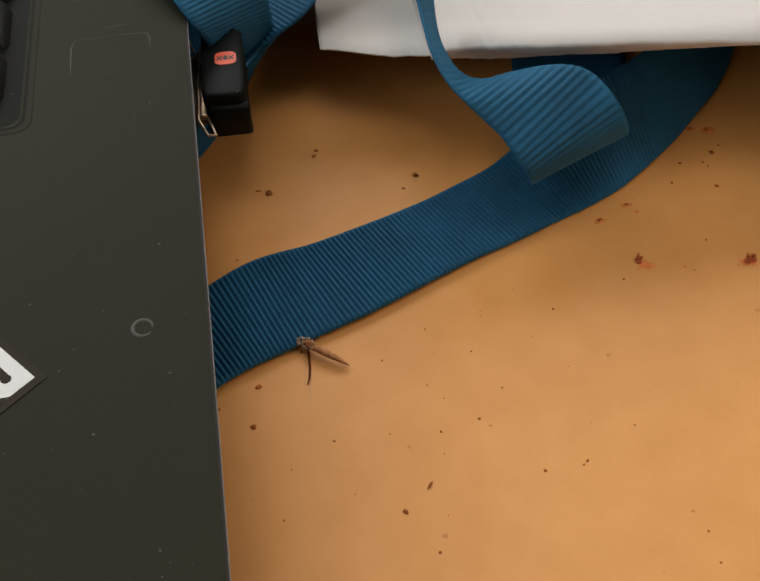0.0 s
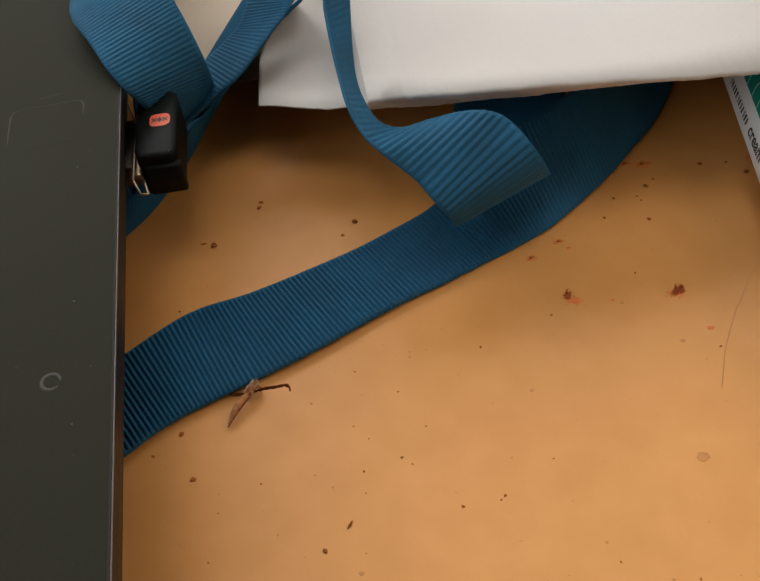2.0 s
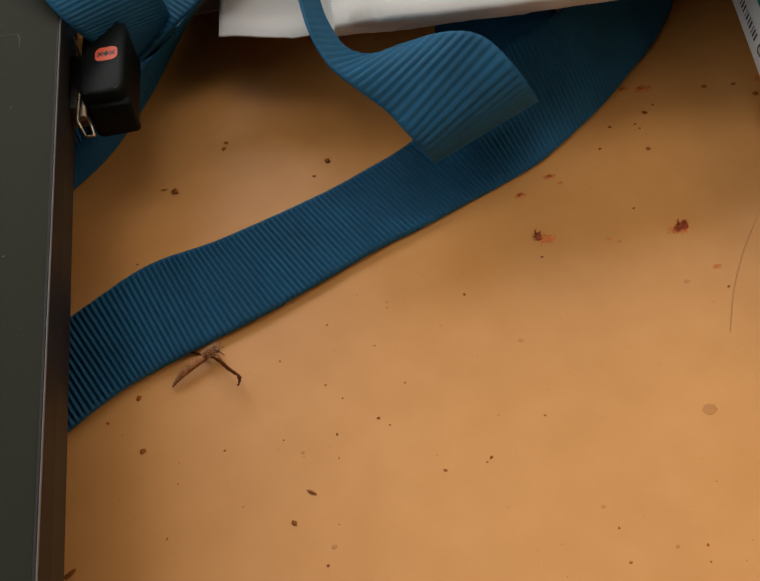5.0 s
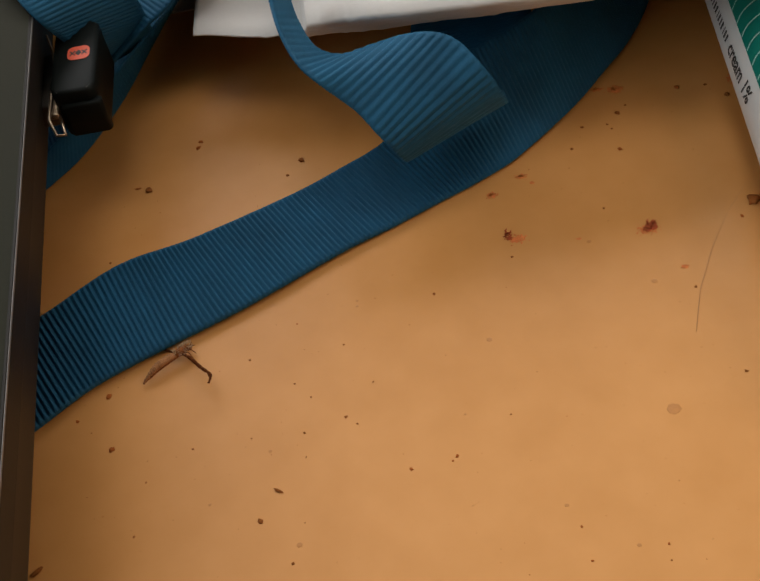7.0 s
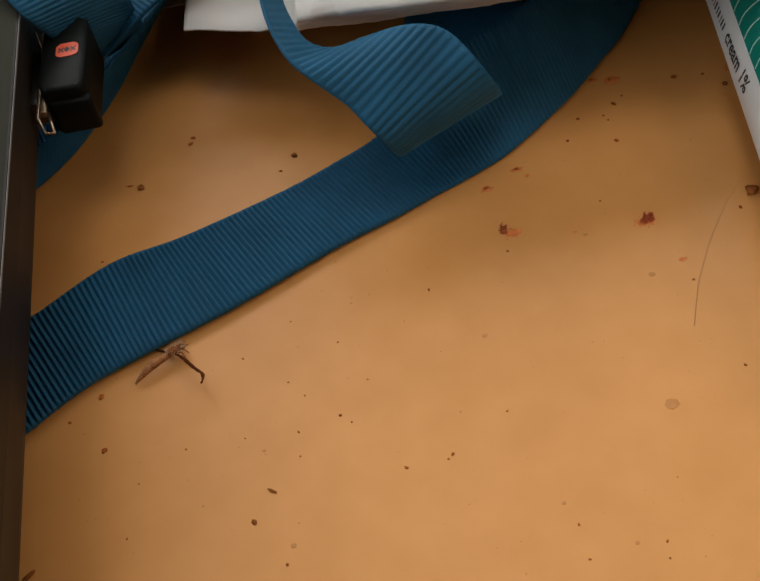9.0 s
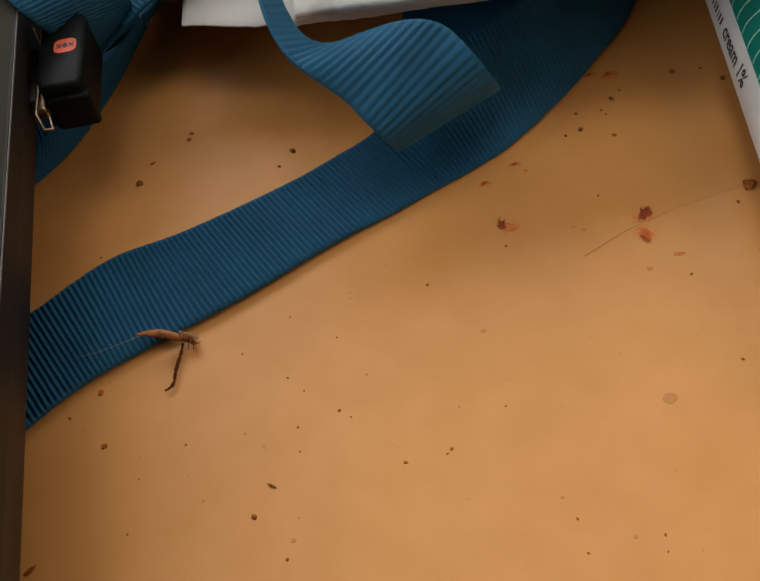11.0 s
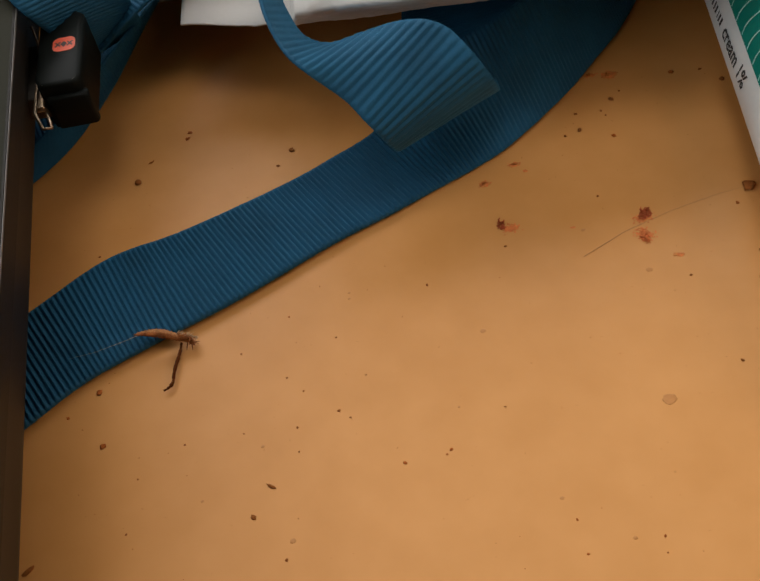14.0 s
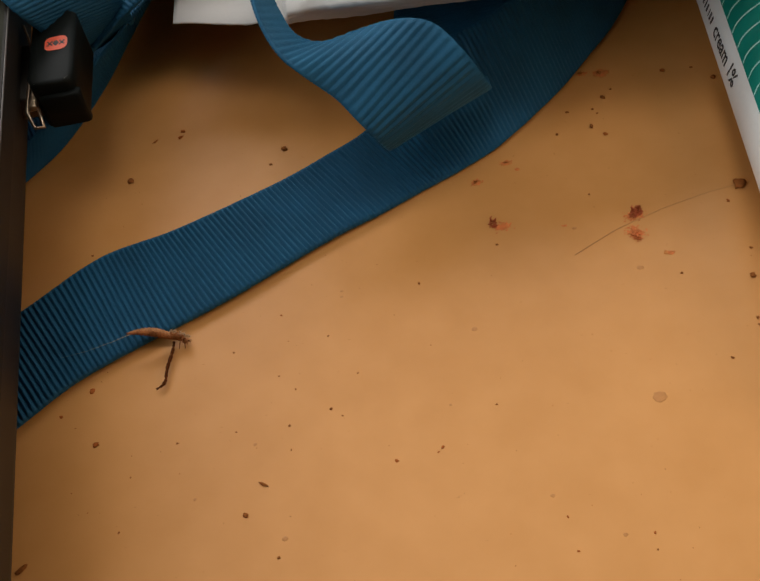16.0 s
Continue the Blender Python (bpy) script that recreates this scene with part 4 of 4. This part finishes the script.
# bristles on the thorax and head
rng = random.Random(21)
bm = bmesh.new()
for i in range(130):
    a, x = rng.uniform(0.1, math.pi - 0.1), rng.uniform(-0.9, 1.7)
    r = 0.50 if x < 1 else 0.34
    c = Vector((x, r * math.cos(a), 1.15 + r * math.sin(a)))
    d = Vector((rng.uniform(-0.2, 0.5), math.cos(a), math.sin(a) * 0.8)) * rng.uniform(0.2, 0.55)
    tube_along(bm, [tuple(c), tuple(c + d)], [0.05, 0.02], 4)
part("bristles", bm, M_WING, insect, "pale fuzzy bristles")["kind"] = "stuff"
for s in (1, -1):
    part("antenna", tube_along(bmesh.new(), [(1.5, 0.1 * s, 0.9), (1.75, 0.25 * s, 1.0), (2.0, 0.45 * s, 1.0)], [0.06, 0.05, 0.03], 6), M_BODY, insect)
    part("front_leg", tube_along(bmesh.new(), [(0.9, 0.3 * s, 0.9), (1.2, 0.6 * s, 1.0), (1.5, 0.9 * s, 0.2)], [0.10, 0.08, 0.05], 6), M_BODY, insect)
    part("middle_leg", tube_along(bmesh.new(), [(0.4, 0.4 * s, 0.9), (0.7, 0.8 * s, 1.1), (0.8, 1.2 * s, 0.1)], [0.10, 0.08, 0.05], 6), M_BODY, insect)


def hind_leg():
    # local x points outwards along the leg
    n = 44
    pts, rad = [], []
    for k in range(n + 1):
        u = k / n
        hook = max(u - 0.74, 0) / 0.26
        pts.append((7.5 * u - 0.60 * hook ** 2, 0.10 * math.sin(u * 8) - 1.15 * hook ** 1.7, 0.25 * math.sin(u * math.pi)))
        rad.append(0.135 + 0.09 * math.sin(min(u * 1.3, 1) * math.pi * 0.9) + 0.035 * math.sin(k * 1.9) + 0.03 * math.sin(k * 0.9) + 0.06 * (1 - abs(u - 0.83) / 0.12 if abs(u - 0.83) < 0.12 else 0) - 0.10 * max(u - 0.92, 0) * 10)
    return part("hind_leg", tube_along(bmesh.new(), pts, [max(r, 0.03) for r in rad], 8), M_LEG, insect, "long reddish brown toothed hind leg")


leg_right = hind_leg()
# this one lies flat and reaches under the strap
leg_left = part("hind_leg", tube_along(bmesh.new(), [(0, 0, 0.6), (0.7, 0, 0.35), (1.6, 0.05, 0.22), (2.8, 0.1, 0.18), (4.2, 0.0, 0.16), (5.4, -0.3, 0.14)], [0.14, 0.18, 0.16, 0.15, 0.12, 0.06], 8), M_LEG, insect, "long dark hind leg")
trailing = part("trailing_leg", tube_along(bmesh.new(), [(0, 0, 0), (3.2, 0.3, 0.15), (6.6, 0.25, 0.1), (10.0, -0.3, 0.0)], [0.045, 0.028, 0.022, 0.012], 6), M_WING, insect, "thin pale trailing leg")


# ---------------------------------------------------------------- what moves
def motions():
    body = [(0.0, -20.3, 13.5, 145), (0.1, -19.2, 13.7, 92), (0.2, -19.1, 13.5, 118), (0.3, -18.6, 12.9, 139), (0.4, -20.0, 13.3, 138), (0.5, -20.4, 13.7, 123),
            (0.6, -20.5, 12.0, 104), (0.7, -21.0, 11.8, 64), (0.8, -20.6, 11.8, 49), (0.9, -19.4, 11.9, -30), (1.0, -18.9, 12.5, 55), (1.5, -18.9, 13.2, 58), (2.0, -19.0, 13.3, 55),
            (2.5, -18.5, 13.0, 44), (3.0, -18.6, 13.0, 42), (3.2, -18.9, 12.9, 33), (3.3, -19.1, 12.9, 30), (3.4, -19.4, 12.7, 36), (3.6, -19.6, 12.6, 38), (4.0, -19.7, 12.6, 37), (6.5, -19.4, 12.8, 34), (9.2, -19.4, 12.7, 33),
            (10.0, -19.2, 12.7, 29)]
    upright = [(t, x, y, a, 0.0, 0.0) for t, x, y, a in body]
    # it rolls on its side and swings round against the strap
    rolled = [(10.15, -18.6, 13.0, 5, -35.0, 8.0), (10.3, -18.5, 13.2, -12, -60.0, 16.0), (10.6, -17.8, 13.5, -9, -75.0, 26.0), (16.0, -17.8, 13.5, -9, -75.0, 26.0)]

    def stand(x, y, a, roll, lift):
        return pose(x * MM, y * MM, 0.0002 - roll * 0.000004, 0, 0, a) @ pose(0, 0, 0.00115, roll, lift) @ pose(0, 0, -0.00115)

    places = [(t, stand(x, y, a, roll, lift)) for t, x, y, a, roll, lift in upright + rolled]
    walk(insect, places)
    turned = [(t, m) for t, m in places if t >= 10.0]
    right = [(0.0, -80, 0, 0.3), (0.6, -70, 0, 0.3), (0.7, -40, 0, 0.3), (0.8, -50, 0, 0.5), (0.9, -132, -5, 0.8), (1.0, -85, -15, 1.0), (1.2, -95, -20, 1.0), (1.5, -104, -20, 1.0), (1.8, -100, -25, 1.0),
             (2.0, -74, -27, 1.0), (2.5, -62, -29, 1.0), (3.1, -60, -28, 1.0), (3.3, -62, -28, 1.0), (3.5, -84, -10, 1.0), (4.0, -86, -10, 1.0), (9.2, -84, -10, 1.0)]
    legs = [(t, pose(0, -0.0003, z * MM, 0, lift, a)) for t, a, lift, z in right]
    for (t, m), a in zip(turned, (-66, -80, -90, -101, -101)):
        legs.append((t, m.inverted() @ pose(-0.0183, 0.0136, 0.0006, 0, 0, a)))
    walk(leg_right, legs)
    left = [(0.0, 122), (0.2, 120), (0.3, 115), (0.45, 70), (0.6, 20), (0.7, 60), (0.9, 100), (1.0, 110), (10.0, 118)]
    folded = [(t, pose(0, 0.0003, 0, 0, 0, a)) for t, a in left]
    for (t, m), a in zip(turned[1:], (150, 160, 174, 174)):
        folded.append((t, m.inverted() @ pose(-0.0186, 0.0150, 0.0001, 0, 0, a)))
    walk(leg_left, folded)
    thread = [(t, pose(0, 0.0004, 0, 0, 0, a)) for t, a in left]    # tucked beside that leg, under the strap
    for (t, m), a in zip(turned[1:], (150, 168, 190, 190)):
        thread.append((t, m.inverted() @ pose(-0.0224, 0.0149, 0.0024, 0, 3, a)))
    walk(trailing, thread)
    walk(flake_a, [(t, pose(x * MM, y * MM, 0.00001, 0, 0, a)) for t, x, y, a in ((0.0, 27.6, 22.4, -20), (3.0, 27.6, 22.4, -20), (3.4, 24.9, 23.0, 0), (16.0, 24.9, 23.0, 0))])
    walk(flake_b, [(t, pose(0.0429, 0.0204, 0.00001, 0, 0, a)) for t, a in ((0.0, 0), (9.6, 0), (10.2, 12), (16.0, 12))])
    walk(flake_c, [(t, pose(x * MM, y * MM, 0.00001, 0, 0, a)) for t, x, y, a in ((0.0, 63.5, 45.5, 80), (9.4, 63.5, 45.5, 80), (10.6, 41.8, 17.2, 10), (16.0, 41.8, 17.2, 10))])
    walk(sliver_a, [(t, pose(x * MM, y * MM, 0.00001, 0, 0, a)) for t, x, y, a in ((0.0, -7.6, -8.4, 55), (3.5, -7.6, -8.4, 55), (3.8, -8.7, -8.1, -35), (16.0, -8.7, -8.1, -35))])
    walk(sliver_c, [(t, pose(x * MM, y * MM, 0.00001, 0, 0, a)) for t, x, y, a in ((0.0, -25.7, 44.6, 0), (9.4, -25.7, 44.6, 0), (10.4, -22.1, 47.5, 30), (14.4, -22.1, 47.5, 30), (14.7, -20.4, 51.2, 40), (16.0, -20.4, 51.2, 40))])
    walk(stirred_a, [(t, pose(x * MM, y * MM, 0.00001, 0, 0, a)) for t, x, y, a in ((0.0, -28.3, 2.7, 150), (0.6, -28.3, 2.7, 150), (0.8, -27.2, 1.5, 200), (2.5, -27.2, 1.5, 200), (2.8, -28.2, 1.2, 230), (16.0, -28.2, 1.2, 230))])
    walk(stirred_b, [(t, pose(x * MM, y * MM, 0.00001, 0, 0, a)) for t, x, y, a in ((0.0, -27.4, 8.65, 30), (0.6, -27.4, 8.65, 30), (0.9, -28.8, 8.85, 78), (16.0, -28.8, 8.85, 78))])
    walk(loose_a, [(t, pose(x * MM, y * MM, 0.00001, 0, 0, a)) for t, x, y, a in ((0.0, 36.0, 43.6, 0), (9.4, 36.0, 43.6, 0), (10.6, 39.1, 37.7, 60), (15.0, 39.0, 37.6, 60), (15.4, 41.6, 37.4, 80), (16.0, 41.8, 37.3, 80))])
    walk(loose_b, [(t, pose(x * MM, y * MM, 0.00001, 0, 0, a)) for t, x, y, a in ((0.0, 62.8, 41.0, 0), (9.4, 62.8, 41.0, 0), (10.6, 44.5, 13.3, 70), (16.0, 44.5, 13.3, 70))])
    walk(hair, [(t, pose(x * MM, y * MM, 0, 0, 0, a)) for t, x, y, a in ((0.0, 50.6, 15.5, 56), (9.4, 50.6, 15.5, 56), (10.6, 47.4, 19.6, 13.5), (16.0, 47.4, 19.6, 13.5))])


motions()
